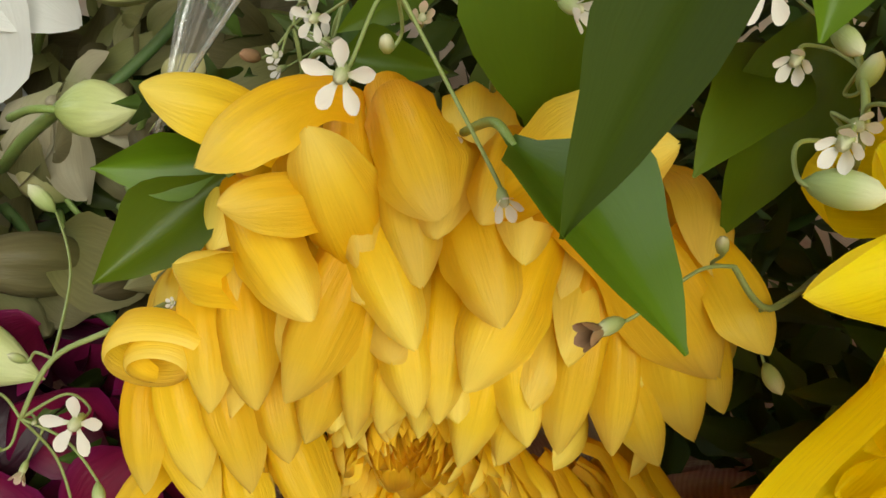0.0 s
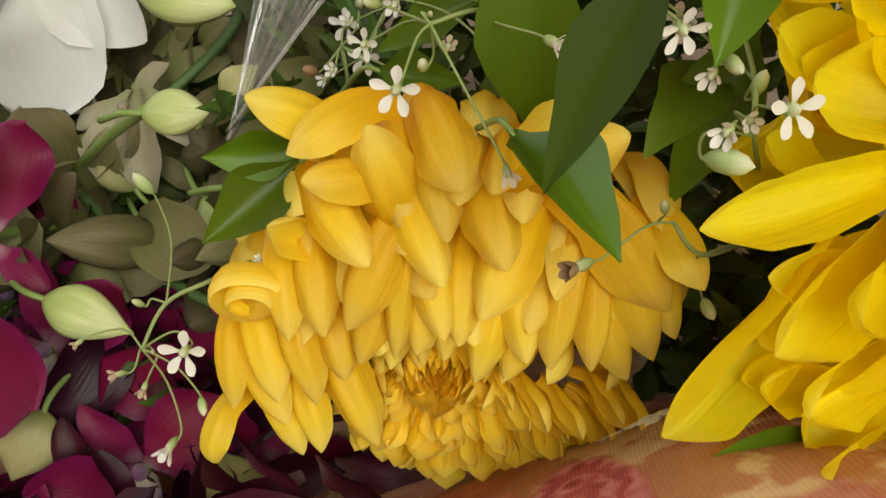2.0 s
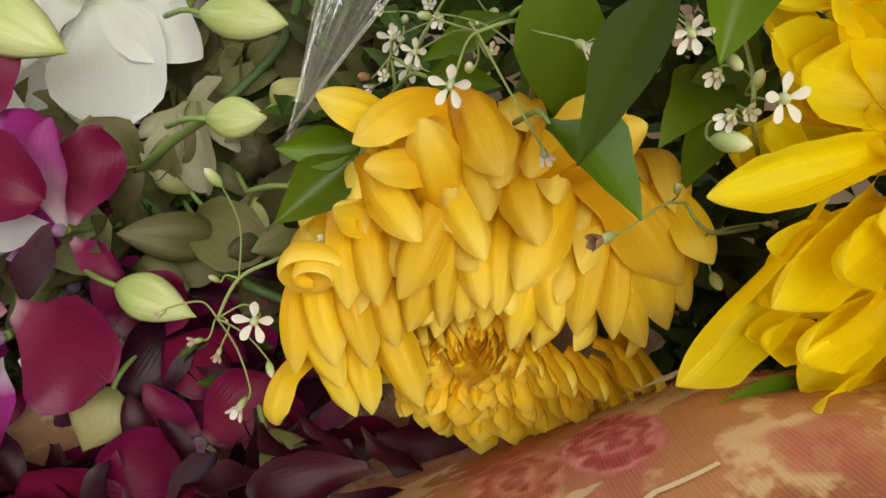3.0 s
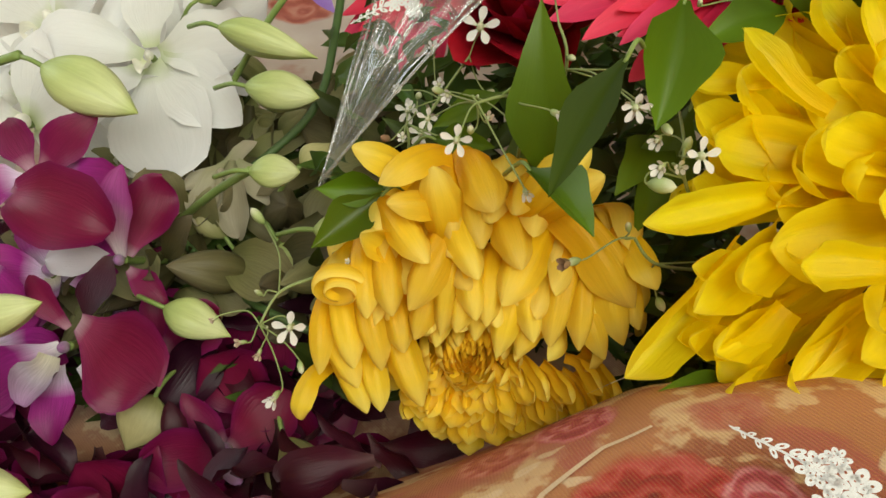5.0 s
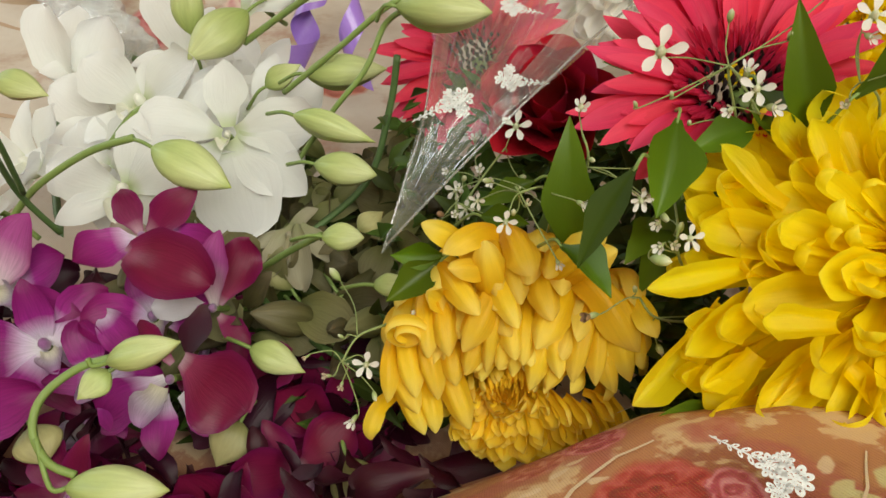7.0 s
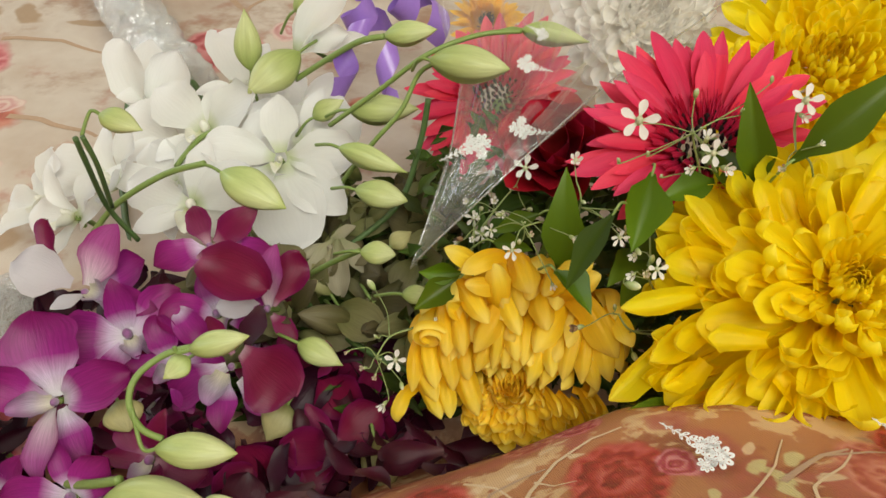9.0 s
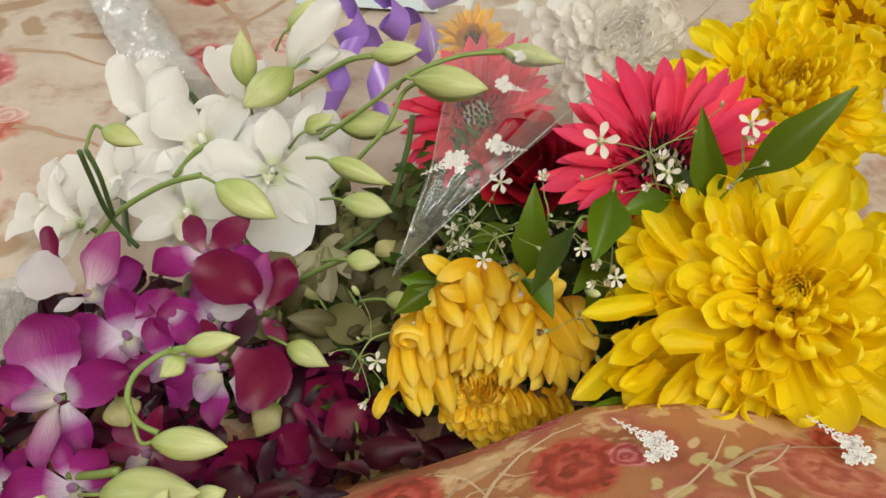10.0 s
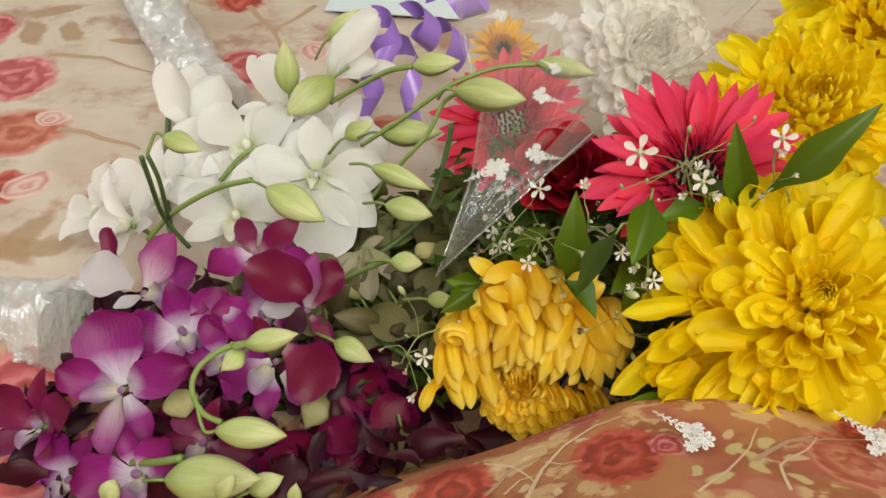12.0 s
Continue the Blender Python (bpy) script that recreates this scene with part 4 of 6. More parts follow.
gerbera((0.0952, 0.1441, 0.1425), (-0.15, -0.45, 0.88), 0.042, CORAL, "coral pink gerbera with a dark heart", 3, (0.08, 0.36, 0.01), crowd=(0.45, -0.85, -0.2))
gerbera((0.0220, 0.2601, 0.0861), (-0.2, -0.55, 0.8), 0.043, CORAL, "coral pink gerbera under clear cellophane", 4, (0.03, 0.42, 0.01))
gerbera((0.0123, 0.3432, 0.0836), (0.0, -0.5, 0.86), 0.022, ORANGE, "small orange flower under clear cellophane", 5, (0.03, 0.48, 0.01))

CUP = [blade(f"cup_petal_{i}", 0.9, b, 0.5, 0, 0.5, 0.6, 0.2, 0.02, 4, 0, cu, 9, 12, 90 + i) for i, (b, cu) in enumerate(((60, -50), (75, -70), (45, -30)))]
ROSE = V((0.0484, 0.1797, 0.1126))
ob = thing("rose", ROSE, "deep red rose beside the coral gerbera", "flower")
a, x, y = basis((-0.1, -0.6, 0.8))
cups = [painted(me, DEEP_RED) for me in CUP]
rng = random.Random(7)
for ring, (count, reach, up) in enumerate(((3, 0.006, 0.014), (4, 0.012, 0.013), (5, 0.019, 0.009), (5, 0.024, 0.002))):
    for i in range(count):
        t = 2 * math.pi * (i + 0.4 * ring + rng.uniform(-0.1, 0.1)) / count
        d = x * math.cos(t) + y * math.sin(t)
        part("petal", rng.choice(cups), ob, aim(d * 0.002 - a * 0.012, d * reach + a * up, -d + a * 0.2, 1.0))
part("stem", painted(tube("stem", [-a * 0.012, -a * 0.03, V((0.03, 0.38, 0.01)) - ROSE], 0.0026), STEM), ob)

# ---- orchids ----
TEPAL = [blade(f"tepal_{i}", w, b, c, 0, 0.28, pk, pt, 0.05, tw, 0, cu, 9, 12, 100 + i) for i, (w, b, c, pk, pt, tw, cu) in enumerate((
    (0.5, -30, 0.25, 0.5, 0.6, 4, -10), (0.46, -45, 0.35, 0.52, 0.7, -6, -20), (0.5, -20, 0.2, 0.48, 0.55, 8, 15)))]
WIDE = [blade(f"wide_tepal_{i}", w, b, c, 0, 0.22, pk, 0.3, 0.06, tw, 0, cu, 9, 12, 110 + i) for i, (w, b, c, pk, tw, cu) in enumerate((
    (0.8, -38, 0.35, 0.58, 10, 35), (0.74, -50, 0.4, 0.6, -14, -35), (0.84, -20, 0.3, 0.6, 8, 50)))]
LIP_SHAPE = blade("lip_shape", 0.75, 70, 0.9, 0.02, 0.55, 0.6, 0.35, 0.05, 0, 0, -90, 9, 12, 120)
COLUMN = spindle("column_shape", 0.55, 0.5, 0.5, 2, 0.03)


def orchid(place, axis, up, size, petals, sepals, lip, label, seed, group, stem_to=None, lift=0.2):
    """A dendrobium bloom: two broad petals, three narrower sepals, a frilled lip and the column."""
    rng = random.Random(seed)
    place = V(place)
    ob = thing("orchid", place, label, "flower", group)
    a = V(axis).normalized()
    u = (V(up) - a * V(up).dot(a)).normalized()
    r = u.cross(a)
    half = size / 2
    for name, deg, shapes, mat, reach in (("dorsal_sepal", 90, TEPAL, sepals, 0.98), ("lateral_sepal", 212, TEPAL, sepals, 0.95), ("lateral_sepal", 328, TEPAL, sepals, 0.95),
                                          ("petal", 25, WIDE, petals, 1.0), ("petal", 155, WIDE, petals, 1.0)):
        t = radians(deg + rng.uniform(-11, 11))
        d = r * math.cos(t) + u * math.sin(t)
        tip = d * half * reach * rng.uniform(0.9, 1.1) + a * half * (lift + rng.uniform(-0.4, 0.35))
        part(name, painted(rng.choice(shapes), mat), ob, aim(d * half * 0.05 - a * (0.001 if name == "petal" else 0.003), tip, a + d * 0.1, rng.uniform(0.92, 1.1)))
    tip = -u * half * 0.4 + a * half * 0.4
    lip_ob = part("lip", painted(LIP_SHAPE, lip), ob, aim(-u * half * 0.06, tip, u * 0.6 + a * 0.6, 1.0), "frilled lip")
    part("column", painted(COLUMN, lip), ob, aim(u * half * 0.02 - a * 0.001, a * half * 0.28 + u * half * 0.06, u, 0.9))
    back = V(stem_to) - place if stem_to else -a * half * 0.9 - u * half * 0.3
    part("pedicel", painted(tube("pedicel", [-a * 0.001, -a * half * 0.4, back], 0.0013, 0.0012), STEM), ob)
    return ob


PURPLE = "magenta and white dendrobium orchid bloom in the pile"
DARK = "dark wine red dendrobium orchid bloom in the pile"
for i, (place, axis, up, size, kind) in enumerate((
    ((-0.1179, 0.1255, 0.0442), (0.3, -0.6, 0.7), (-0.5, 0.5, 0.7), 0.052, "m"),
    ((-0.1164, 0.0595, 0.0291), (0.2, -0.7, 0.7), (-0.6, 0.5, 0.6), 0.046, "m"),
    ((-0.0227, 0.1229, 0.0098), (0.3, -0.75, 0.6), (0.2, 0.6, 0.7), 0.05, "c"),
    ((-0.0464, 0.1030, 0.0027), (0.0, -0.8, 0.6), (0.7, 0.4, 0.6), 0.05, "c"),
    ((-0.0859, 0.0842, 0.0034), (-0.2, -0.7, 0.7), (0.3, 0.6, 0.7), 0.055, "w"),
    ((-0.1711, 0.0823, 0.0223), (-0.3, -0.6, 0.7), (0.0, 0.7, 0.7), 0.05, "w"),
    ((-0.1084, 0.1181, 0.0146), (0.0, -0.7, 0.7), (0.5, 0.5, 0.7), 0.056, "w"),
    ((-0.1515, 0.0643, 0.0114), (-0.1, -0.7, 0.7), (0.5, 0.5, 0.7), 0.05, "m"),
    ((-0.0741, 0.1465, 0.0203), (0.1, -0.7, 0.7), (0.5, 0.5, 0.7), 0.055, "w"),
    ((-0.1197, 0.0926, -0.0058), (0.1, -0.7, 0.7), (-0.2, 0.7, 0.7), 0.058, "w"),
    ((-0.0463, 0.1418, -0.0039), (0.1, -0.7, 0.7), (-0.4, 0.7, 0.7), 0.055, "w"),
    ((-0.0070, 0.1076, 0.0021), (0.2, -0.7, 0.7), (0.5, 0.5, 0.7), 0.045, "c"),
    ((-0.0759, 0.1189, -0.0113), (0.2, -0.7, 0.7), (0.5, 0.5, 0.7), 0.06, "w"),
    ((-0.0960, 0.1160, 0.0400), (0.1, -0.7, 0.7), (0.6, 0.5, 0.6), 0.044, "m"), ((-0.0840, 0.1380, 0.0470), (0.2, -0.6, 0.8), (-0.5, 0.6, 0.6), 0.042, "m"), ((-0.0550, 0.1260, 0.0270), (0.2, -0.7, 0.7), (-0.2, 0.6, 0.7), 0.042, "w"),
    ((-0.0960, 0.0800, 0.0260), (0.0, -0.7, 0.7), (0.4, 0.6, 0.6), 0.044, "w"), ((-0.0300, 0.1020, 0.0160), (0.2, -0.7, 0.7), (-0.5, 0.6, 0.6), 0.044, "c"), ((-0.0500, 0.0860, 0.0100), (0.1, -0.7, 0.7), (0.2, 0.6, 0.7), 0.046, "c"),
    ((-0.0720, 0.0720, 0.0120), (0.0, -0.7, 0.7), (-0.5, 0.6, 0.6), 0.046, "w"), ((-0.1450, 0.1050, 0.0260), (-0.2, -0.6, 0.7), (0.4, 0.6, 0.6), 0.046, "w"),
)):
    p, s = {"m": (MAGENTA, MAGENTA), "w": (WINE, WINE), "c": (CRIMSON, WINE)}[kind]
    label = {"m": PURPLE, "w": DARK, "c": "crimson dendrobium orchid bloom low in the pile"}[kind]
    orchid(place, axis, up, size, p, s, LIP, label, 200 + i, "purple orchid blooms")


def laid_orchid(place, axis, petals, label, group="purple orchid blooms", lip=None):
    """A bloom whose petals have each been pushed their own way in the pile: (name, shape, base, tip, facing, width, material)."""
    place = V(place)
    ob = thing("orchid", place, label, "flower", group)
    for name, shape, base, tip, up, w, mat in petals:
        part(name, painted(shape, mat), ob, rel(place, aim(base, tip, up, w)))
    a = V(axis).normalized()
    part("column", painted(COLUMN, lip or LIP), ob, aim(-a * 0.001, a * 0.005, (0.1, 0.5, 0.8), 0.9))
    part("pedicel", painted(tube("pedicel", [-a * 0.001, -a * 0.01, V((0.004, 0.02, -0.02))], 0.0013, 0.0012), STEM), ob)


FACE = (0.05, -0.7, 0.72)
laid_orchid((-0.1310, 0.0885, 0.0461), FACE, (
    ("petal", WIDE[2], (-0.1320, 0.0910, 0.0460), (-0.1416, 0.1083, 0.0733), (0.1, -0.6, 0.8), 1.15, MAGENTA), ("petal", WIDE[0], (-0.1337, 0.0895, 0.0445), (-0.1573, 0.0874, 0.0572), (-0.2, -0.6, 0.7), 0.85, MAGENTA),
    ("petal", WIDE[1], (-0.1295, 0.0908, 0.0455), (-0.1013, 0.0938, 0.0608), (0.2, -0.6, 0.7), 0.8, MAGENTA), ("lateral_sepal", TEPAL[0], (-0.1317, 0.0869, 0.0443), (-0.1296, 0.0613, 0.0328), (-0.2, -0.7, 0.6), 1.1, STRIPED),
    ("lateral_sepal", TEPAL[2], (-0.1297, 0.0884, 0.0427), (-0.1167, 0.0717, 0.0310), (0.2, -0.7, 0.6), 1.2, MAGENTA), ("lip", LIP_SHAPE, (-0.1315, 0.0869, 0.0473), (-0.1425, 0.0757, 0.0542), (0.0, -0.6, 0.8), 0.8, LIP)),
    "magenta dendrobium orchid bloom with a white throat, wide open")
FADED = petal_material("faded_cream_petal", [(0.0, (0.3, 0.3, 0.16)), (0.5, (0.42, 0.38, 0.26)), (1.0, (0.46, 0.41, 0.3))], 0.5, 0.3, vein=0.4)
laid_orchid((-0.0474, 0.1893, 0.0435), FACE, (
    ("petal", WIDE[0], (-0.0465, 0.1930, 0.0461), (-0.0527, 0.1708, 0.0365), (-0.2, -0.7, 0.6), 0.6, FADED), ("petal", WIDE[1], (-0.0454, 0.1947, 0.0448), (-0.0404, 0.1724, 0.0307), (0.1, -0.7, 0.6), 0.6, FADED),
    ("dorsal_sepal", TEPAL[0], (-0.0484, 0.1940, 0.0413), (-0.0615, 0.1856, 0.0393), (0.0, -0.6, 0.8), 0.9, FADED), ("lateral_sepal", TEPAL[1], (-0.0443, 0.1964, 0.0436), (-0.0290, 0.1823, 0.0346), (0.2, -0.6, 0.7), 0.9, FADED),
    ("lateral_sepal", TEPAL[2], (-0.0495, 0.1996, 0.0402), (-0.0376, 0.2010, 0.0481), (0.0, -0.5, 0.9), 0.9, FADED)), "faded cream orchid bloom hanging below the white ones", "faded orchid blooms", FADED)
laid_orchid((-0.0319, 0.1642, 0.0279), FACE, (
    ("petal", WIDE[0], (-0.0355, 0.1687, 0.0289), (-0.0390, 0.1525, 0.0229), (-0.2, -0.7, 0.6), 0.7, FADED), ("petal", WIDE[2], (-0.0330, 0.1704, 0.0276), (-0.0243, 0.1515, 0.0200), (0.1, -0.7, 0.6), 0.7, FADED),
    ("dorsal_sepal", TEPAL[0], (-0.0328, 0.1695, 0.0265), (-0.0168, 0.1680, 0.0320), (0.0, -0.6, 0.8), 0.9, FADED), ("lateral_sepal", TEPAL[1], (-0.0327, 0.1686, 0.0254), (-0.0196, 0.1576, 0.0203), (0.2, -0.6, 0.7), 0.9, FADED)), "faded cream orchid bloom beside the golden chrysanthemum", "faded orchid blooms", FADED)
laid_orchid((-0.0707, 0.1131, 0.0456), FACE, (
    ("petal", WIDE[2], (-0.0675, 0.1175, 0.0504), (-0.0434, 0.1018, 0.0446), (0.1, -0.8, 0.6), 1.2, CRIMSON), ("petal", WIDE[1], (-0.0742, 0.1153, 0.0425), (-0.0938, 0.1060, 0.0311), (-0.2, -0.6, 0.7), 1.0, MAGENTA),
    ("dorsal_sepal", TEPAL[1], (-0.0721, 0.1189, 0.0464), (-0.0847, 0.1302, 0.0549), (0.0, -0.6, 0.7), 1.0, WINE), ("lateral_sepal", TEPAL[0], (-0.0732, 0.1108, 0.0402), (-0.0717, 0.0919, 0.0305), (0.0, -0.8, 0.6), 1.2, MAGENTA),
    ("lateral_sepal", TEPAL[2], (-0.0688, 0.1127, 0.0388), (-0.0528, 0.1059, 0.0259), (0.2, -0.7, 0.6), 1.2, MAGENTA), ("lip", LIP_SHAPE, (-0.0729, 0.1098, 0.0452), (-0.0759, 0.0948, 0.0435), (0.0, -0.6, 0.8), 1.1, LIP)),
    "crimson and violet dendrobium orchid bloom with one large round petal")
laid_orchid((-0.0900, 0.1587, 0.0669), FACE, (
    ("petal", WIDE[0], (-0.0912, 0.1577, 0.0659), (-0.1074, 0.1402, 0.0707), (-0.1, -0.5, 0.9), 0.9, MAGENTA), ("petal", WIDE[1], (-0.0936, 0.1488, 0.0682), (-0.0601, 0.1355, 0.0671), (0.0, -0.5, 0.9), 0.9, CRIMSON),
    ("dorsal_sepal", TEPAL[0], (-0.0914, 0.1594, 0.0679), (-0.1006, 0.1719, 0.0773), (0.0, -0.6, 0.8), 1.3, WINE), ("lateral_sepal", TEPAL[1], (-0.0883, 0.1597, 0.0679), (-0.0707, 0.1682, 0.0817), (0.2, -0.6, 0.7), 1.3, WINE),
    ("lateral_sepal", TEPAL[2], (-0.0873, 0.1581, 0.0659), (-0.0603, 0.1536, 0.0696), (0.1, -0.5, 0.8), 1.0, MAGENTA), ("lip", LIP_SHAPE, (-0.0894, 0.1572, 0.0682), (-0.0846, 0.1466, 0.0677), (0.0, -0.5, 0.9), 1.0, LIP)),
    "wine and pink dendrobium orchid bloom with folded petals")
laid_orchid((-0.0622, 0.1389, 0.0529), FACE, (
    ("dorsal_sepal", TEPAL[1], (-0.0623, 0.1397, 0.0539), (-0.0588, 0.1505, 0.0782), (-0.1, -0.7, 0.7), 1.1, STRIPED), ("petal", WIDE[2], (-0.0615, 0.1412, 0.0525), (-0.0511, 0.1552, 0.0704), (0.4, -0.6, 0.6), 0.8, CRIMSON),
    ("petal", WIDE[0], (-0.0640, 0.1401, 0.0515), (-0.0837, 0.1372, 0.0536), (0.0, -0.5, 0.8), 0.7, GREY_WHITE), ("lateral_sepal", TEPAL[2], (-0.0644, 0.1380, 0.0553), (-0.0664, 0.1199, 0.0499), (-0.2, -0.7, 0.6), 1.3, SHADED_WINE),
    ("lateral_sepal", TEPAL[0], (-0.0611, 0.1387, 0.0495), (-0.0495, 0.1318, 0.0432), (0.3, -0.7, 0.6), 1.2, WINE), ("petal", WIDE[1], (-0.0983, 0.1326, 0.0562), (-0.0836, 0.1209, 0.0501), (0.0, -0.6, 0.8), 0.9, MAGENTA)),
    "pink striped and wine dendrobium orchid bloom, half folded")
laid_orchid((-0.1401, 0.1406, 0.0521), FACE, (
    ("petal", WIDE[2], (-0.1447, 0.1397, 0.0578), (-0.1617, 0.1332, 0.0738), (-0.1, -0.6, 0.8), 1.1, GREY_WHITE), ("dorsal_sepal", TEPAL[0], (-0.1393, 0.1424, 0.0541), (-0.1271, 0.1562, 0.0778), (0.1, -0.6, 0.8), 1.3, STRIPED),
    ("petal", WIDE[0], (-0.1379, 0.1432, 0.0518), (-0.1171, 0.1520, 0.0625), (0.1, -0.6, 0.8), 0.9, MAGENTA), ("lateral_sepal", TEPAL[1], (-0.1377, 0.1415, 0.0498), (-0.1086, 0.1362, 0.0494), (0.1, -0.6, 0.8), 1.1, MAGENTA),
    ("lateral_sepal", TEPAL[2], (-0.1429, 0.1408, 0.0497), (-0.1520, 0.1305, 0.0512), (-0.1, -0.6, 0.8), 1.0, GREY_WHITE), ("petal", WIDE[1], (-0.1553, 0.1520, 0.0579), (-0.1612, 0.1612, 0.0724), (-0.2, -0.6, 0.7), 0.7, WINE), ("lip", LIP_SHAPE, (-0.1383, 0.1397, 0.0539), (-0.1262, 0.1318, 0.0587), (0.0, -0.5, 0.9), 1.0, LIP)),
    "pale and violet dendrobium orchid bloom with a white outer petal")
laid_orchid((-0.0778, 0.2267, 0.0643), FACE, (
    ("petal", WIDE[2], (-0.0776, 0.2251, 0.0625), (-0.0603, 0.1831, 0.0486), (0.05, -0.75, 0.6), 0.95, WHITE), ("petal", WIDE[0], (-0.0753, 0.2290, 0.0636), (-0.0379, 0.2246, 0.0723), (0.3, -0.6, 0.7), 0.85, WHITE),
    ("lateral_sepal", TEPAL[0], (-0.0751, 0.2275, 0.0618), (-0.0418, 0.2012, 0.0549), (0.2, -0.7, 0.6), 1.3, WHITE), ("dorsal_sepal", TEPAL[2], (-0.0790, 0.2322, 0.0647), (-0.0845, 0.2556, 0.0831), (0.0, -0.6, 0.8), 1.3, WHITE),
    ("petal", WIDE[1], (-0.0813, 0.2283, 0.0635), (-0.1115, 0.2204, 0.0734), (-0.2, -0.6, 0.75), 0.85, WHITE), ("lateral_sepal", TEPAL[1], (-0.0807, 0.2252, 0.0614), (-0.0947, 0.1949, 0.0542), (-0.2, -0.7, 0.6), 1.3, WHITE),
    ("lip", LIP_SHAPE, (-0.0775, 0.2231, 0.0647), (-0.0765, 0.2125, 0.0665), (0.0, -0.6, 0.8), 0.8, PALE_LIP)), "white dendrobium orchid bloom wide open in the pile", "white orchid blooms", PALE_LIP)
laid_orchid((-0.1669, 0.2907, 0.0602), FACE, (
    ("petal", WIDE[1], (-0.1665, 0.2850, 0.0459), (-0.1784, 0.2969, 0.0841), (-0.2, -0.7, 0.6), 0.75, WHITE), ("petal", WIDE[0], (-0.1651, 0.2852, 0.0459), (-0.1494, 0.2971, 0.0807), (0.3, -0.7, 0.6), 0.8, WHITE),
    ("dorsal_sepal", TEPAL[0], (-0.1677, 0.2891, 0.0432), (-0.1712, 0.3124, 0.0781), (0.0, -0.7, 0.7), 1.3, WHITE), ("lateral_sepal", TEPAL[2], (-0.1650, 0.2887, 0.0576), (-0.1514, 0.2665, 0.0534), (0.1, -0.7, 0.6), 1.5, WHITE),
    ("lateral_sepal", TEPAL[1], (-0.1671, 0.2880, 0.0540), (-0.1807, 0.2771, 0.0615), (-0.3, -0.6, 0.6), 1.2, WHITE)), "half open greenish white dendrobium orchid bloom", "white orchid blooms", PALE_LIP)
laid_orchid((-0.0748, 0.2935, 0.0905), FACE, (
    ("petal", WIDE[1], (-0.0830, 0.2922, 0.0869), (-0.0572, 0.3062, 0.1183), (0.1, -0.7, 0.7), 0.6, WHITE), ("petal", WIDE[0], (-0.0808, 0.2900, 0.0872), (-0.0533, 0.2874, 0.1007), (0.2, -0.6, 0.8), 0.6, WHITE),
    ("lateral_sepal", TEPAL[0], (-0.0790, 0.2964, 0.0867), (-0.0427, 0.2916, 0.0951), (0.1, -0.6, 0.8), 0.6, WHITE), ("dorsal_sepal", TEPAL[2], (-0.0834, 0.2939, 0.0859), (-0.0727, 0.3049, 0.1110), (-0.2, -0.7, 0.6), 1.1, WHITE)),
    "half closed creamy white orchid bloom near the ribbon", "white orchid blooms", PALE_LIP)
for i, (place, axis, up, size) in enumerate((
    ((-0.1219, 0.2500, 0.0613), (-0.1, -0.5, 0.85), (0.1, 0.8, 0.5), 0.062),
    ((-0.1624, 0.2207, 0.0477), (-0.5, -0.4, 0.75), (-0.2, 0.8, 0.5), 0.06),
    ((-0.1148, 0.2946, 0.0584), (0.1, -0.3, 0.95), (0.4, 0.8, 0.3), 0.06), ((-0.1136, 0.1987, 0.0547), (0.1, -0.8, 0.6), (0.0, 0.6, 0.8), 0.06),
    ((-0.1681, 0.1894, 0.0506), (-0.5, -0.5, 0.7), (-0.5, 0.5, 0.6), 0.05), ((-0.0858, 0.2988, 0.0444), (0.4, -0.4, 0.8), (0.3, 0.8, 0.4), 0.055),
    ((-0.1010, 0.2370, 0.0450), (0.1, -0.6, 0.8), (-0.5, 0.6, 0.5), 0.064), ((-0.1340, 0.2260, 0.0420), (-0.2, -0.6, 0.8), (0.5, 0.6, 0.5), 0.06), ((-0.0740, 0.2570, 0.0520), (0.3, -0.5, 0.8), (0.0, 0.8, 0.5), 0.06),
    ((-0.1010, 0.2720, 0.0500), (0.0, -0.5, 0.85), (0.3, 0.8, 0.4), 0.06), ((-0.1420, 0.2600, 0.0450), (-0.3, -0.5, 0.8), (0.2, 0.8, 0.4), 0.056), ((-0.0889, 0.2103, 0.0345), (0.3, -0.6, 0.7), (-0.3, 0.7, 0.6), 0.055), ((-0.1999, 0.2181, 0.0340), (-0.4, -0.5, 0.7), (-0.6, 0.5, 0.6), 0.05),
)):
    orchid(place, axis, up, size, WHITE, WHITE, PALE_LIP, "white dendrobium orchid bloom in the pile", 300 + i, "white orchid blooms", lift=0.3)

BUDS = [spindle(f"bud_shape_{i}", w, pk, sh, 3, 0.1, hk, 20, 16) for i, (w, pk, sh, hk) in enumerate(((0.46, 0.42, 0.95, 0.07), (0.42, 0.38, 1.1, -0.06), (0.5, 0.46, 0.85, 0.04)))]
green_buds = [painted(me, BUD) for me in BUDS]
olive_buds = [painted(me, OLIVE) for me in BUDS]


def orchid_bud(base, tip, width, k, back=None, olive=False):
    base, tip = V(base), V(tip)
    label = "withered olive orchid bud" if olive else "pale green closed orchid bud on its stalk"
    ob = thing("orchid_bud", base, label, "flower bud", "orchid buds")
    long = (tip - base).length
    part("bud_body", (olive_buds if olive else green_buds)[k % 3], ob, aim(V(), tip - base, (0.2, -0.5, 0.8), width / 0.5 / long))
    d = (tip - base).normalized()
    back = V(back) - base if back else -d * 0.012 + V((0, 0.004, -0.006))
    part("pedicel", painted(tube("pedicel", [d * 0.001, -d * 0.004, back], 0.0007, 0.0008), STEM), ob)


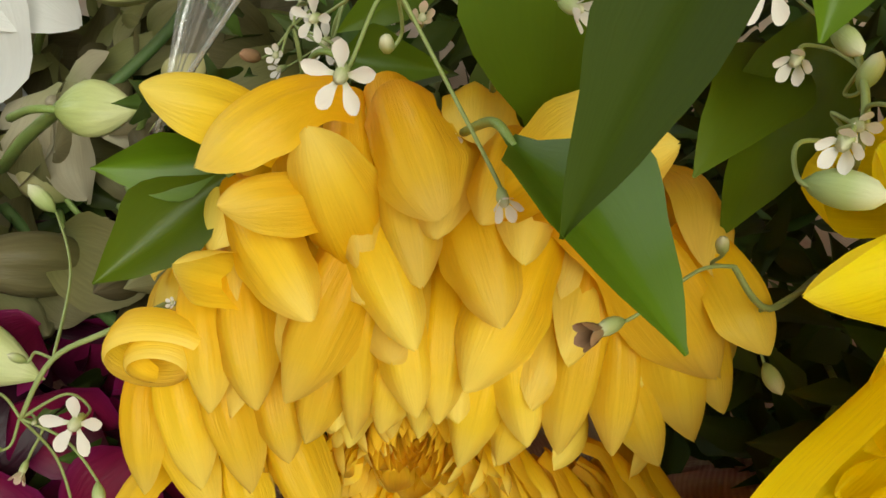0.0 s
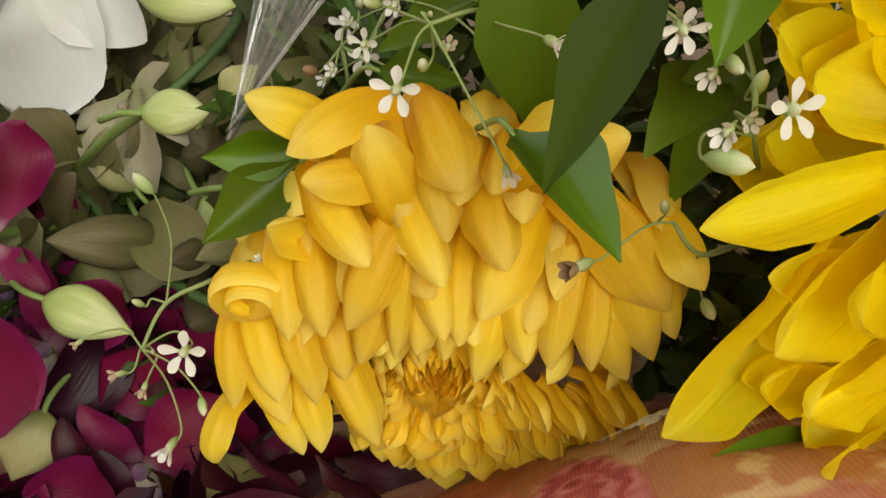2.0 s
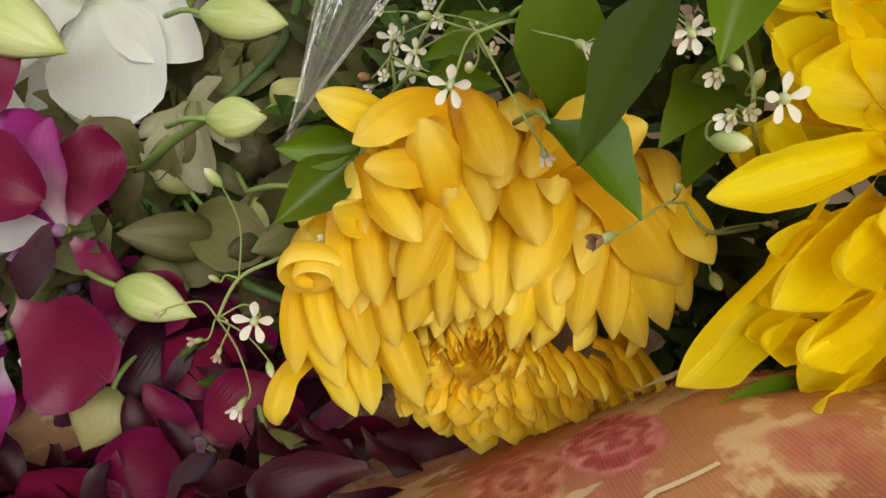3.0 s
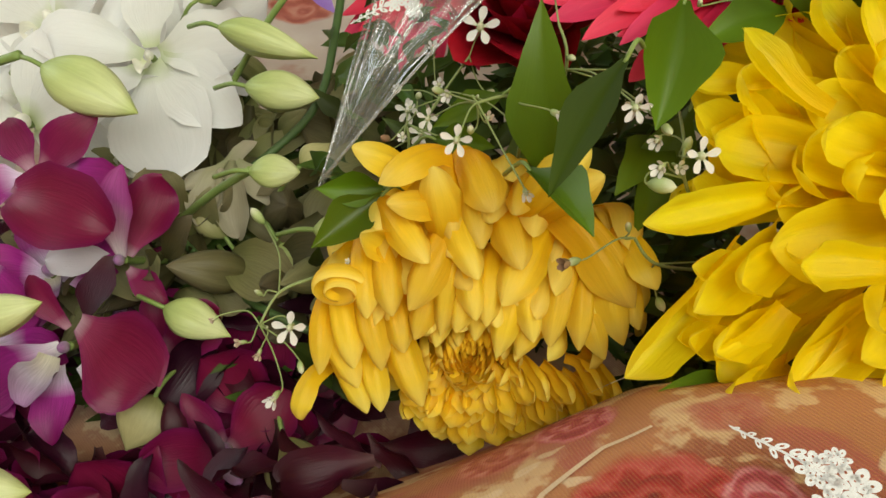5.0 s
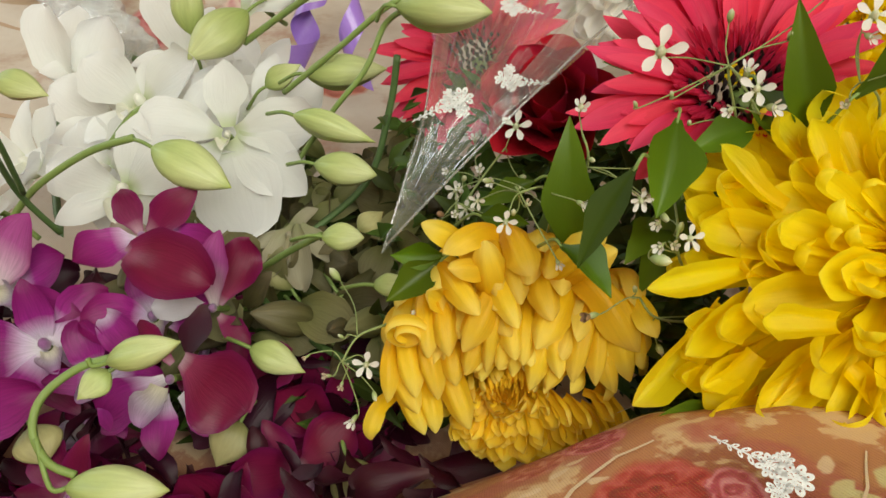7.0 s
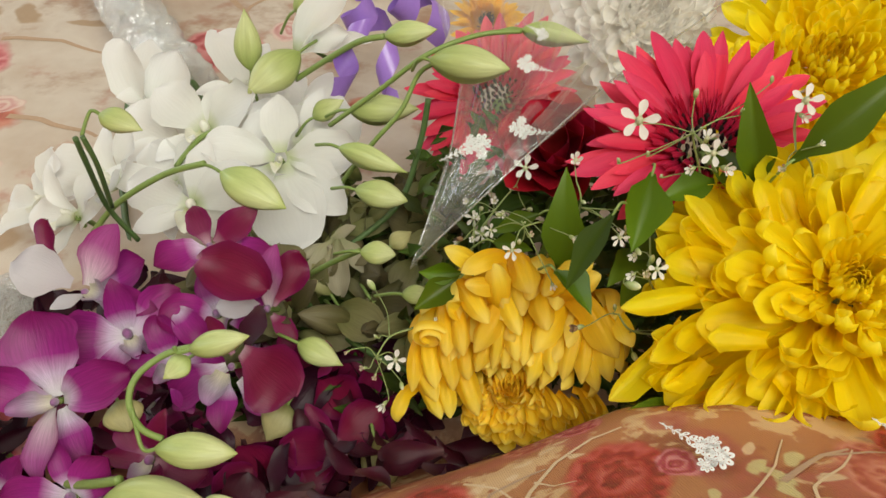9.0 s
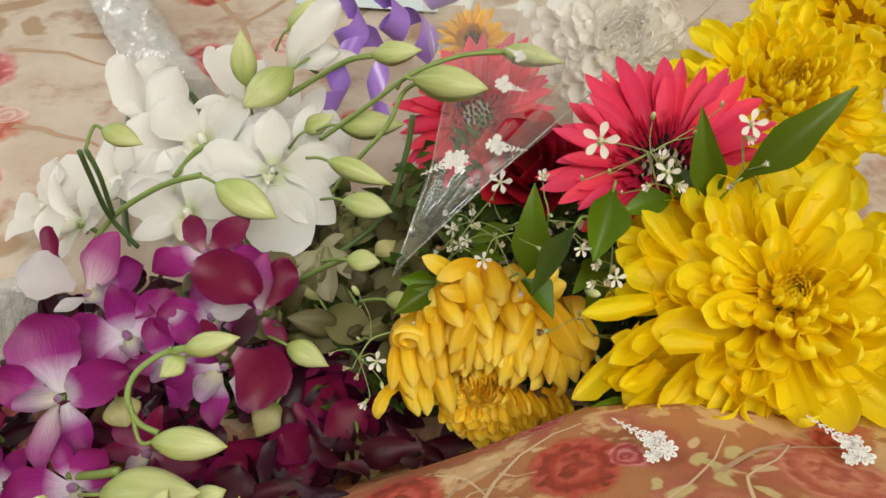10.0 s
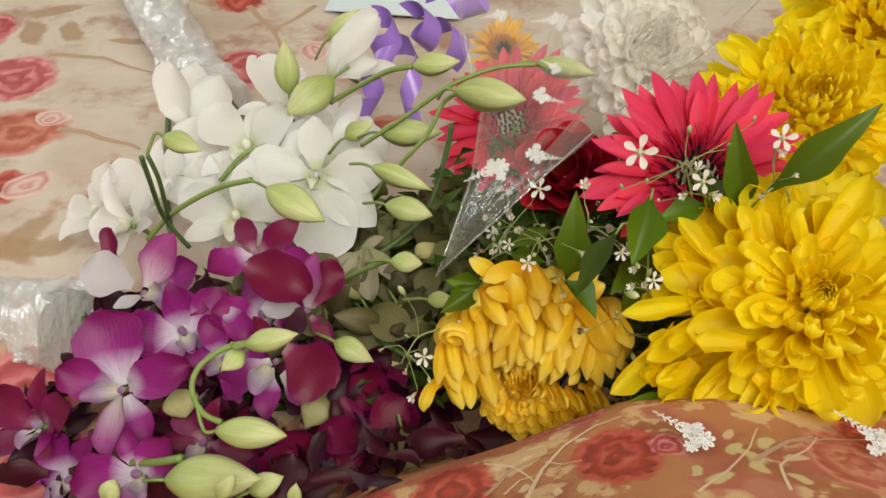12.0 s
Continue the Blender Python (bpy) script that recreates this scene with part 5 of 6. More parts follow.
for i, (base, tip, w, back) in enumerate((
    ((-0.0888, 0.1793, 0.0906), (-0.0584, 0.1679, 0.0814), 0.019, (-0.0986, 0.1847, 0.0903)), ((-0.0436, 0.2035, 0.0900), (-0.0120, 0.1960, 0.0852), 0.0125, None), ((-0.0352, 0.1924, 0.0762), (-0.0108, 0.1874, 0.0751), 0.0135, None),
    ((-0.0307, 0.2550, 0.1173), (-0.0053, 0.2546, 0.1214), 0.0135, (-0.0422, 0.2568, 0.1131)), ((0.0318, 0.2472, 0.1283), (0.0627, 0.2458, 0.1259), 0.012, (0.0188, 0.2455, 0.1263)), ((-0.0056, 0.2191, 0.1263), (0.0290, 0.2109, 0.1280), 0.016, (-0.0133, 0.2243, 0.1180)),
    ((-0.0452, 0.2354, 0.0888), (-0.0114, 0.2346, 0.0914), 0.016, None), ((-0.1021, 0.2724, 0.0847), (-0.1048, 0.2834, 0.1132), 0.017, None), ((-0.0769, 0.2771, 0.0948), (-0.0982, 0.2520, 0.0838), 0.02, (-0.0708, 0.2909, 0.0947)),
    ((-0.0870, 0.3078, 0.1009), (-0.0667, 0.3123, 0.1188), 0.0135, None), ((-0.1262, 0.1651, 0.1247), (-0.1073, 0.1592, 0.1233), 0.0125, (-0.1331, 0.1606, 0.1173)),
)):
    orchid_bud(base, tip, w, i, back)
for i, (base, tip, w, back) in enumerate((
    ((-0.0712, 0.0845, 0.0863), (-0.0488, 0.0866, 0.0936), 0.0105, (-0.0761, 0.0848, 0.0872)), ((-0.0734, 0.0883, 0.0786), (-0.0811, 0.0804, 0.0750), 0.0105, (-0.0744, 0.0882, 0.0832)), ((-0.0780, 0.0582, 0.0665), (-0.0489, 0.0580, 0.0683), 0.0125, (-0.0870, 0.0674, 0.0746)),
    ((-0.0982, 0.0484, 0.0448), (-0.0564, 0.0478, 0.0543), 0.021, None), ((-0.0480, 0.1265, 0.0476), (-0.0286, 0.1207, 0.0432), 0.014, None), ((-0.0266, 0.1565, 0.0720), (-0.0114, 0.1558, 0.0724), 0.0105, None),
    ((-0.0084, 0.1472, 0.0590), (0.0048, 0.1466, 0.0598), 0.0095, None), ((-0.0389, 0.1598, 0.0314), (-0.0226, 0.1454, 0.0280), 0.012, None), ((-0.0248, 0.1651, 0.0358), (-0.0139, 0.1531, 0.0282), 0.012, None),
    ((-0.0683, 0.0315, 0.0630), (-0.0611, 0.0359, 0.0748), 0.0075, None), ((-0.0469, 0.0475, 0.0406), (-0.0455, 0.0497, 0.0505), 0.007, None), ((-0.1188, 0.0390, 0.0395), (-0.1139, 0.0427, 0.0509), 0.009, None),
    ((-0.0659, 0.0508, 0.0390), (-0.0510, 0.0539, 0.0485), 0.011, None), ((-0.0684, 0.2562, 0.0697), (-0.0529, 0.2599, 0.0796), 0.014, None),
)):
    orchid_bud(base, tip, w, i, back)
for i, (base, tip, w) in enumerate((((-0.0143, 0.1052, 0.0189), (-0.0064, 0.0887, 0.0065), 0.019), ((-0.0497, 0.1102, 0.0290), (-0.0561, 0.0966, 0.0218), 0.019), ((-0.1112, 0.0948, 0.0417), (-0.1035, 0.0845, 0.0366), 0.016), ((-0.0446, 0.1719, 0.0306), (-0.0543, 0.1801, 0.0413), 0.014), ((-0.0186, 0.1814, 0.0538), (-0.0095, 0.1870, 0.0592), 0.011))):
    orchid_bud(base, tip, w, i, None, True)


spray = thing("orchid_spray", (-0.08, 0.2, 0.02), "tangle of green orchid stems among the blooms", "stems")


def stalk(points, r, material=STEM, end=None):
    part("stem", painted(tube("stem", [V(q) - V(spray.location) for q in points], r, end), material), spray)


stalk([(-0.0963, 0.1833, 0.0915), (-0.1159, 0.1837, 0.0836), (-0.1390, 0.1812, 0.0682), (-0.1539, 0.1786, 0.0517)], 0.0014)
stalk([(-0.1355, 0.1598, 0.1167), (-0.1365, 0.1635, 0.1012), (-0.1389, 0.1721, 0.0730), (-0.1311, 0.1750, 0.0525)], 0.0012, DARK_STEM)
stalk([(-0.1318, 0.1589, 0.1183), (-0.1301, 0.1602, 0.1042), (-0.1347, 0.1686, 0.0762)], 0.0011, DARK_STEM)
stalk([(-0.0702, 0.0869, 0.0858), (-0.0798, 0.0840, 0.0837), (-0.0878, 0.0771, 0.0797), (-0.0890, 0.0699, 0.0747), (-0.0833, 0.0630, 0.0705), (-0.0754, 0.0608, 0.0685)], 0.0012)
stalk([(-0.1211, 0.0641, 0.0304), (-0.1072, 0.0597, 0.0390), (-0.0931, 0.0563, 0.0487)], 0.0018)
stalk([(0.0324, 0.2469, 0.1279), (0.0134, 0.2418, 0.1273), (-0.0074, 0.2313, 0.1223), (-0.0295, 0.2300, 0.1036), (-0.0542, 0.2342, 0.0808)], 0.0012)
stalk([(-0.0301, 0.2551, 0.1173), (-0.0422, 0.2568, 0.1131), (-0.0589, 0.2634, 0.0998), (-0.0778, 0.2680, 0.0844)], 0.0015)
stalk([(-0.0028, 0.2185, 0.1254), (-0.0105, 0.2234, 0.1166), (-0.0177, 0.2165, 0.1019), (-0.0327, 0.2121, 0.0833), (-0.0647, 0.2132, 0.0349)], 0.0011)
stalk([(-0.0064, 0.2257, 0.1035), (-0.0097, 0.2208, 0.0829), (-0.0195, 0.2088, 0.0550), (-0.0478, 0.1902, 0.0369)], 0.0014, DARK_STEM)
stalk([(-0.1083, 0.2404, 0.0716), (-0.1199, 0.2357, 0.0675), (-0.1325, 0.2293, 0.0540)], 0.0014)
stalk([(-0.0273, 0.1606, 0.0691), (-0.0424, 0.1665, 0.0549), (-0.0594, 0.1748, 0.0358)], 0.0013)
stalk([(-0.0587, 0.1702, 0.0304), (-0.0417, 0.1558, 0.0271), (-0.0217, 0.1372, 0.0338), (0.0002, 0.1328, 0.0261)], 0.0014, DARK_STEM)
stalk([(-0.0574, 0.0956, 0.0055), (-0.0504, 0.1015, 0.0114), (-0.0419, 0.1125, 0.0154)], 0.0018)
stalk([(-0.0469, 0.1114, -0.0235), (-0.1086, 0.1455, -0.0226), (-0.1798, 0.2504, -0.0001), (-0.2277, 0.3821, 0.0046)], 0.002, DARK_STEM)
stalk([(-0.0959, 0.2050, 0.0138), (-0.1307, 0.2953, 0.0151), (-0.1804, 0.3728, 0.0187), (-0.3034, 0.5298, 0.0004)], 0.002, DARK_STEM)

# the ends of the orchid bunches, wrapped in cellophane


def wrap(points, r, label, seed):
    p0 = V(points[0])
    me = tube("cellophane_wrap", [V(q) - p0 for q in points], r, r * 0.85, 30, 20)
    for v in me.vertices:
        n1 = noise.noise(v.co * 70 + V((seed, 0, 0)))
        v.co += V((noise.noise(v.co * 160), noise.noise(v.co * 160 + V((9, 2, 4))), n1)) * 0.006
    ob = new("cellophane_wrap", painted(me, WRAP))
    for poly in ob.data.polygons:
        poly.use_smooth = False
    ob.location = p0
    for k in range(4):
        off = V((0.006 * math.cos(1.6 * k), 0.004, 0.006 * math.sin(1.6 * k)))
        part("stem", painted(tube("stem", [V(q) - p0 + off for q in points], 0.002, 0.002), DARK_STEM), ob, None, "green stem inside the wrap")
    return tagged(ob, label, "wrapping", "stem wraps")


wrap([(-0.1815, 0.3661, 0.0112), (-0.2263, 0.4221, 0.0199), (-0.2985, 0.5240, 0.0238), (-0.3464, 0.5964, 0.0213)], 0.022, "crumpled silvery cellophane round the white orchid stems", 1)
wrap([(-0.1863, 0.1509, 0.0084), (-0.2291, 0.1698, -0.0105), (-0.2854, 0.1876, -0.0291), (-0.3607, 0.2118, -0.0533)], 0.026, "crumpled silvery cellophane round the purple orchid stems", 2)

# ---- ruscus leaves ----
RUSCUS = [painted(blade(f"ruscus_{i}", w, b, c, 0, 0.12, pk, 0.9, 0.01, tw, fo, 0, 9, 14, 140 + i), LEAF) for i, (w, b, c, pk, tw, fo) in enumerate((
    (0.46, -25, 0.3, 0.42, 6, 0.3), (0.5, -15, 0.45, 0.45, -8, 0.5), (0.42, -35, 0.2, 0.4, 10, 0.2), (0.5, 20, 0.4, 0.45, 4, 0.6)))]


# the same kind of leaf in the shaded colour
SHADED_BLADE = painted(blade("shaded_blade", 0.46, -20, 0.25, 0, 0.12, 0.4, 0.9, 0.01, 6, 0.3, 0, 9, 14, 150), SHADED_RUSCUS)


def ruscus(base, tip, up, width, k, label="glossy dark green ruscus leaf", back=None):
    base, tip = V(base), V(tip)
    ob = thing("ruscus_leaf", base, label, "leaf", "ruscus leaves")
    long = (tip - base).length
    part("leaf_blade", RUSCUS[k] if k < 4 else SHADED_BLADE, ob, aim(V(), tip - base, up, width / 0.46 / long))
    d = (tip - base).normalized()
    back = V(back) - base if back else -d * 0.01 + V((0, 0.006, -0.012))
    part("leaf_stalk", painted(tube("leaf_stalk", [d * long * 0.04, -d * 0.003, back], 0.0004, 0.0005), STEM), ob)


for base, tip, up, width, k in (
    ((0.0635, 0.1002, 0.1455), (0.0513, 0.0857, 0.1265), (-0.62, -0.7, 0.1), 0.0100, 4),
    ((0.0482, 0.1013, 0.1200), (0.0586, 0.0783, 0.1245), (0.3, -0.5, 0.8), 0.0105, 1),
    ((0.0769, 0.1252, 0.1427), (0.0711, 0.1030, 0.1285), (0.2, -0.5, 0.8), 0.0155, 1),
    ((0.0524, 0.1145, 0.1058), (0.0501, 0.1285, 0.1406), (-0.1, -0.8, 0.6), 0.0165, 2),
    ((0.1104, 0.1240, 0.1373), (0.1022, 0.1362, 0.1708), (-0.2, -0.8, 0.6), 0.0125, 0),
    ((0.1156, 0.1201, 0.1536), (0.1463, 0.1314, 0.1844), (0.1, -0.7, 0.7), 0.0155, 2),
    ((0.0979, 0.1284, 0.1393), (0.0790, 0.1181, 0.1374), (0.0, -0.5, 0.9), 0.011, 0),
    ((0.0986, 0.1381, 0.1458), (0.1044, 0.1212, 0.1378), (-0.3, -0.5, 0.8), 0.010, 1),
    ((0.0180, 0.1184, 0.0999), (0.0032, 0.1142, 0.1027), (0.0, -0.85, 0.4), 0.0085, 3),
    ((0.0177, 0.1172, 0.0990), (0.0026, 0.1054, 0.0931), (0.1, -0.6, 0.8), 0.0105, 3),
    ((0.0275, 0.1358, 0.1004), (0.0421, 0.1286, 0.1038), (0.0, -0.6, 0.8), 0.0075, 1),
    ((0.0443, 0.1456, 0.1071), (0.0269, 0.1421, 0.0991), (0.0, -0.6, 0.8), 0.008, 0),
    ((0.0800, 0.1272, 0.1090), (0.0667, 0.1085, 0.1078), (-0.3, -0.6, 0.7), 0.0125, 2),
    ((0.0908, 0.1031, 0.0696), (0.0823, 0.0868, 0.0597), (-0.5, -0.6, 0.5), 0.008, 3),
    ((0.0514, 0.1317, 0.0890), (0.0493, 0.1427, 0.1044), (0.0, -0.8, 0.6), 0.014, 2),
    ((0.1270, 0.1227, 0.1369), (0.1438, 0.1285, 0.1415), (0.0, -0.5, 0.8), 0.009, 0),
    ((0.0832, 0.1274, 0.1170), (0.0732, 0.1126, 0.0934), (0.0, -0.5, 0.8), 0.014, 2),
    ((0.0910, 0.0754, 0.0866), (0.0746, 0.0745, 0.0876), (0.0, -0.5, 0.8), 0.009, 1),
):
    ruscus(base, tip, up, width, k)

# the greenery deep in the bouquets, its dark colour standing for shade
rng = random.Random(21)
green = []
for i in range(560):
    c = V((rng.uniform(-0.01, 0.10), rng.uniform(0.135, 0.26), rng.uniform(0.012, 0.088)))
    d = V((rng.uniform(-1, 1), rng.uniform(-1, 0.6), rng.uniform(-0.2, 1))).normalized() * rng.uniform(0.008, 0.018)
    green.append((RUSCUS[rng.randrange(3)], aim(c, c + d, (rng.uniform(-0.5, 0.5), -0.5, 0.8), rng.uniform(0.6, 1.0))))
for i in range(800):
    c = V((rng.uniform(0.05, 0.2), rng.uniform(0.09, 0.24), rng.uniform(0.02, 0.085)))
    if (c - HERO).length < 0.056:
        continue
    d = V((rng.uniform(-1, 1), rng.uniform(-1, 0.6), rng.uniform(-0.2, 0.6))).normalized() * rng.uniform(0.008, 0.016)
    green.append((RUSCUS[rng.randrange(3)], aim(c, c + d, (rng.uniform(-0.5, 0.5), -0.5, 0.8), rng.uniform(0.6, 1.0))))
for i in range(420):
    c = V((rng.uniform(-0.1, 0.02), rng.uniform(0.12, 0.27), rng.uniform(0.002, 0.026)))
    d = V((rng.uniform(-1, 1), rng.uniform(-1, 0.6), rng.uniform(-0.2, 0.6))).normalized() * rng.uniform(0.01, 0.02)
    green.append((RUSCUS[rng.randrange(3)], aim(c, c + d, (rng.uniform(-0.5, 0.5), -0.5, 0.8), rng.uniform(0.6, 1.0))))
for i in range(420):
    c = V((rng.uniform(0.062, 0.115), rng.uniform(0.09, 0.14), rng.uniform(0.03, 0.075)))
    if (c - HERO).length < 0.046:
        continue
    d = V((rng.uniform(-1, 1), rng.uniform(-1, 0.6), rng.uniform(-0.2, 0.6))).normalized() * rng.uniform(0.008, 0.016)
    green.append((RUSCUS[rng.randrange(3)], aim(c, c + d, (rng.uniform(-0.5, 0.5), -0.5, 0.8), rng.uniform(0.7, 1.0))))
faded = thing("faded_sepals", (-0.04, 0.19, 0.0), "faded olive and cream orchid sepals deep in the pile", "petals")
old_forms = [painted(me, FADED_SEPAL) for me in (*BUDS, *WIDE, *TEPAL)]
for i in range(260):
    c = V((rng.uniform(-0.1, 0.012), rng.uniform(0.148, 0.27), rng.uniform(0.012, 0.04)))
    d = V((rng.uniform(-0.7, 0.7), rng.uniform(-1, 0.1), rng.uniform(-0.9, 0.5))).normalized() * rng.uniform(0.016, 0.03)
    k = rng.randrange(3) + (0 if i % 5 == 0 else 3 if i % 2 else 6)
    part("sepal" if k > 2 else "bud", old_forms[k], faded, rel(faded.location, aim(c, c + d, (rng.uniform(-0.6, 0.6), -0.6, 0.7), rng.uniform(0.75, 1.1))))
tagged(new("filler_foliage", joined("filler_foliage", green, SHADED_FILLER)), "green filler foliage deep in the bouquets, darkened for the shade there", "foliage", kind="stuff")
# crushed petals below the orchids; their near-black colour paints the deep shade
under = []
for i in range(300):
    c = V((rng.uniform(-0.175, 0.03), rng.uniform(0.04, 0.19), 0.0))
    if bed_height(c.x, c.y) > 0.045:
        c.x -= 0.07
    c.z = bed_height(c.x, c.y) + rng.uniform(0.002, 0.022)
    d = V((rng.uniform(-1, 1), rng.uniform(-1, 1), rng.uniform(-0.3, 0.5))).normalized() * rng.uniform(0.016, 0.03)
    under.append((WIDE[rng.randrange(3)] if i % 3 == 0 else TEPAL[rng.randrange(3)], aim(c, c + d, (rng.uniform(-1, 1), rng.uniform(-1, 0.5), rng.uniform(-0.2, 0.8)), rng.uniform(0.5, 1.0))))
tagged(new("crushed_petals", joined("crushed_petals", under, SHADED_WINE)), "wine orchid petals crushed under the blooms, coloured near black for the shade there", "petals", kind="stuff")

# ---- gypsophila ----
G_PETAL = blade("gypsophila_petal", 0.5, -30, 0.2, 0, 0.2, 0.68, 0.3, 0.02, 0, 0, 25, 5, 7, 160, 0.15)
G_CALYX = spindle("gypsophila_calyx", 0.5, 0.5, 0.5, 5, 0.03, 0, 8, 6)


def g_form(spread):
    """Where the five petals of a bloom one unit wide sit."""
    out = []
    for k in range(5):
        t = 2 * math.pi * k / 5 + 0.15 * math.sin(7 * k)
        d = V((math.cos(t), 0, math.sin(t)))
        out.append(aim(d * 0.06, d * 0.55 * spread + V((0, 0.5 * (1.1 - spread) + 0.05, 0)), V((0, 1, 0)) - d * 0.2, 1.0))
    return out


G_FORMS = {"o": g_form(0.95), "h": g_form(0.55), "f": g_form(0.5), "w": g_form(0.38)}
g_petals = {"o": painted(G_PETAL, GYPS), "h": painted(G_PETAL, GYPS), "f": painted(G_PETAL, GYPS_PINK), "w": painted(G_PETAL, BROWN_BUD)}
g_calyx, g_bud, g_brown = painted(G_CALYX, GYPS_BUD), painted(G_CALYX, GYPS_BUD), painted(G_CALYX, BROWN_BUD)


def sprig(root, nodes, ends, label="thin gypsophila sprig with tiny white blooms"):
    """A forked sprig: a main stalk from root through nodes, and ends of (place, facing, size, kind) each on a hair-thin branch from its nearest node."""
    root = V(root)
    ob = thing("gypsophila_sprig", root, label, "flower", "gypsophila sprigs")
    pts = [V(n) - root for n in nodes]
    part("stalk", painted(tube("stalk", [V(), *pts], 0.00045, 0.0003, 6), THIN_STEM), ob)
    for i, (place, facing, size, kind) in enumerate(ends):
        p = V(place) - root
        f = V(facing).normalized()
        start = min([V(), *pts], key=lambda q: (q - p).length)
        mid = start.lerp(p - f * size, 0.55) + V((0.0012 * math.sin(5 * i), 0.001, 0.0012 * math.cos(3 * i)))
        part("branch", painted(tube("branch", [start, mid, p - f * size * 0.5, p], 0.00022, 0.00018, 5), THIN_STEM), ob)
        m = aim(p, p + f * size, (0.3, 0.2, 0.9))
        if kind in "ohfw":
            cm = aim(p - f * size * 0.32, p + f * size * 0.22, (0.3, 0.2, 0.9), 0.8)
            bloom = part("bloom", g_calyx, ob, cm)
            for pm in G_FORMS[kind]:
                part("petal", g_petals[kind], bloom, cm.inverted() @ m @ pm)
        else:
            part("bud", g_brown if kind == "r" else g_bud, ob, aim(p - f * size * 0.5, p + f * size * 0.5, (0.3, 0.2, 0.9), 0.9))


sprig((0.0464, 0.1398, 0.0766), [(0.0474, 0.1222, 0.1137), (0.0453, 0.1233, 0.1212), (0.0381, 0.1176, 0.1236)], [
    ((0.0345, 0.1049, 0.1238), (-0.1, -0.75, 0.3), 0.0064, "o"), ((0.0532, 0.1083, 0.1279), (0.6, -0.6, 0.1), 0.0055, "h"), ((0.0402, 0.1186, 0.1190), (0.2, -0.5, 0.8), 0.0045, "f"),
    ((0.0368, 0.1173, 0.1170), (0.0, -0.4, 0.8), 0.0035, "g"), ((0.0268, 0.1312, 0.1096), (-0.3, -0.8, 0.4), 0.0052, "o"), ((0.0478, 0.0962, 0.1185), (0.2, -0.9, 0.1), 0.0048, "h"),
    ((0.0381, 0.1186, 0.1243), (0.0, -0.4, 0.8), 0.0016, "g"), ((0.0294, 0.1277, 0.1195), (-0.7, -0.4, 0.5), 0.0035, "g"), ((0.0305, 0.1444, 0.1071), (-0.2, -0.8, 0.3), 0.006, "h"), ((0.0513, 0.1191, 0.1110), (0.3, -0.9, 0.1), 0.003, "h")])
sprig((0.0125, 0.1200, 0.0759), [(0.0016, 0.1065, 0.0825), (-0.0058, 0.1026, 0.0812), (-0.0097, 0.0968, 0.0768)], [
    ((-0.0028, 0.0964, 0.0766), (0.0, -0.8, 0.6), 0.0078, "o"), ((-0.0054, 0.0846, 0.0666), (-0.3, -0.9, 0.1), 0.007, "h"), ((-0.0134, 0.0935, 0.0744), (-0.7, -0.5, 0.4), 0.0045, "f"),
    ((-0.0094, 0.0919, 0.0729), (-0.1, -0.9, 0.0), 0.0045, "f"), ((-0.0198, 0.0972, 0.0779), (-0.7, -0.7, 0.0), 0.0035, "f"), ((0.0002, 0.0895, 0.0715), (0.3, -0.9, -0.2), 0.0036, "g"),
    ((-0.0106, 0.1030, 0.0806), (-0.6, 0.0, 0.6), 0.0026, "g"), ((-0.0080, 0.0965, 0.0764), (0.2, -0.5, 0.6), 0.0016, "g"), ((-0.0168, 0.1299, 0.0795), (-0.6, 0.4, 0.6), 0.0055, "g"), ((0.0101, 0.1063, 0.0882), (0.0, -0.5, 0.8), 0.0025, "h")])
sprig((0.0928, 0.1227, 0.0724), [(0.0761, 0.1017, 0.0952), (0.0708, 0.1019, 0.1022)], [
    ((0.0579, 0.0949, 0.1018), (-0.8, -0.5, 0.2), 0.0075, "w"), ((0.0694, 0.1028, 0.1043), (-0.2, 0.0, 0.9), 0.003, "g"), ((0.0782, 0.0986, 0.0862), (0.2, -0.9, 0.1), 0.0045, "g"), ((0.0887, 0.1098, 0.0880), (0.5, -0.5, 0.5), 0.004, "f")])
sprig((0.0908, 0.1232, 0.0858), [(0.0786, 0.1042, 0.1163), (0.0786, 0.1095, 0.1206), (0.0799, 0.1231, 0.1186)], [
    ((0.0786, 0.0971, 0.1273), (0.3, -0.7, 0.6), 0.0068, "o"), ((0.0713, 0.0943, 0.1269), (-0.5, -0.8, 0.3), 0.006, "h"), ((0.0713, 0.0917, 0.1248), (0.7, -0.5, 0.3), 0.0062, "g"),
    ((0.0741, 0.1123, 0.1193), (-0.4, -0.8, 0.2), 0.0062, "h"), ((0.0723, 0.1273, 0.1161), (-0.4, -0.8, 0.3), 0.006, "o"), ((0.0789, 0.1085, 0.1210), (0.2, 0.2, 0.8), 0.004, "g"), ((0.0770, 0.1034, 0.1197), (0.0, -0.8, 0.5), 0.005, "h")])
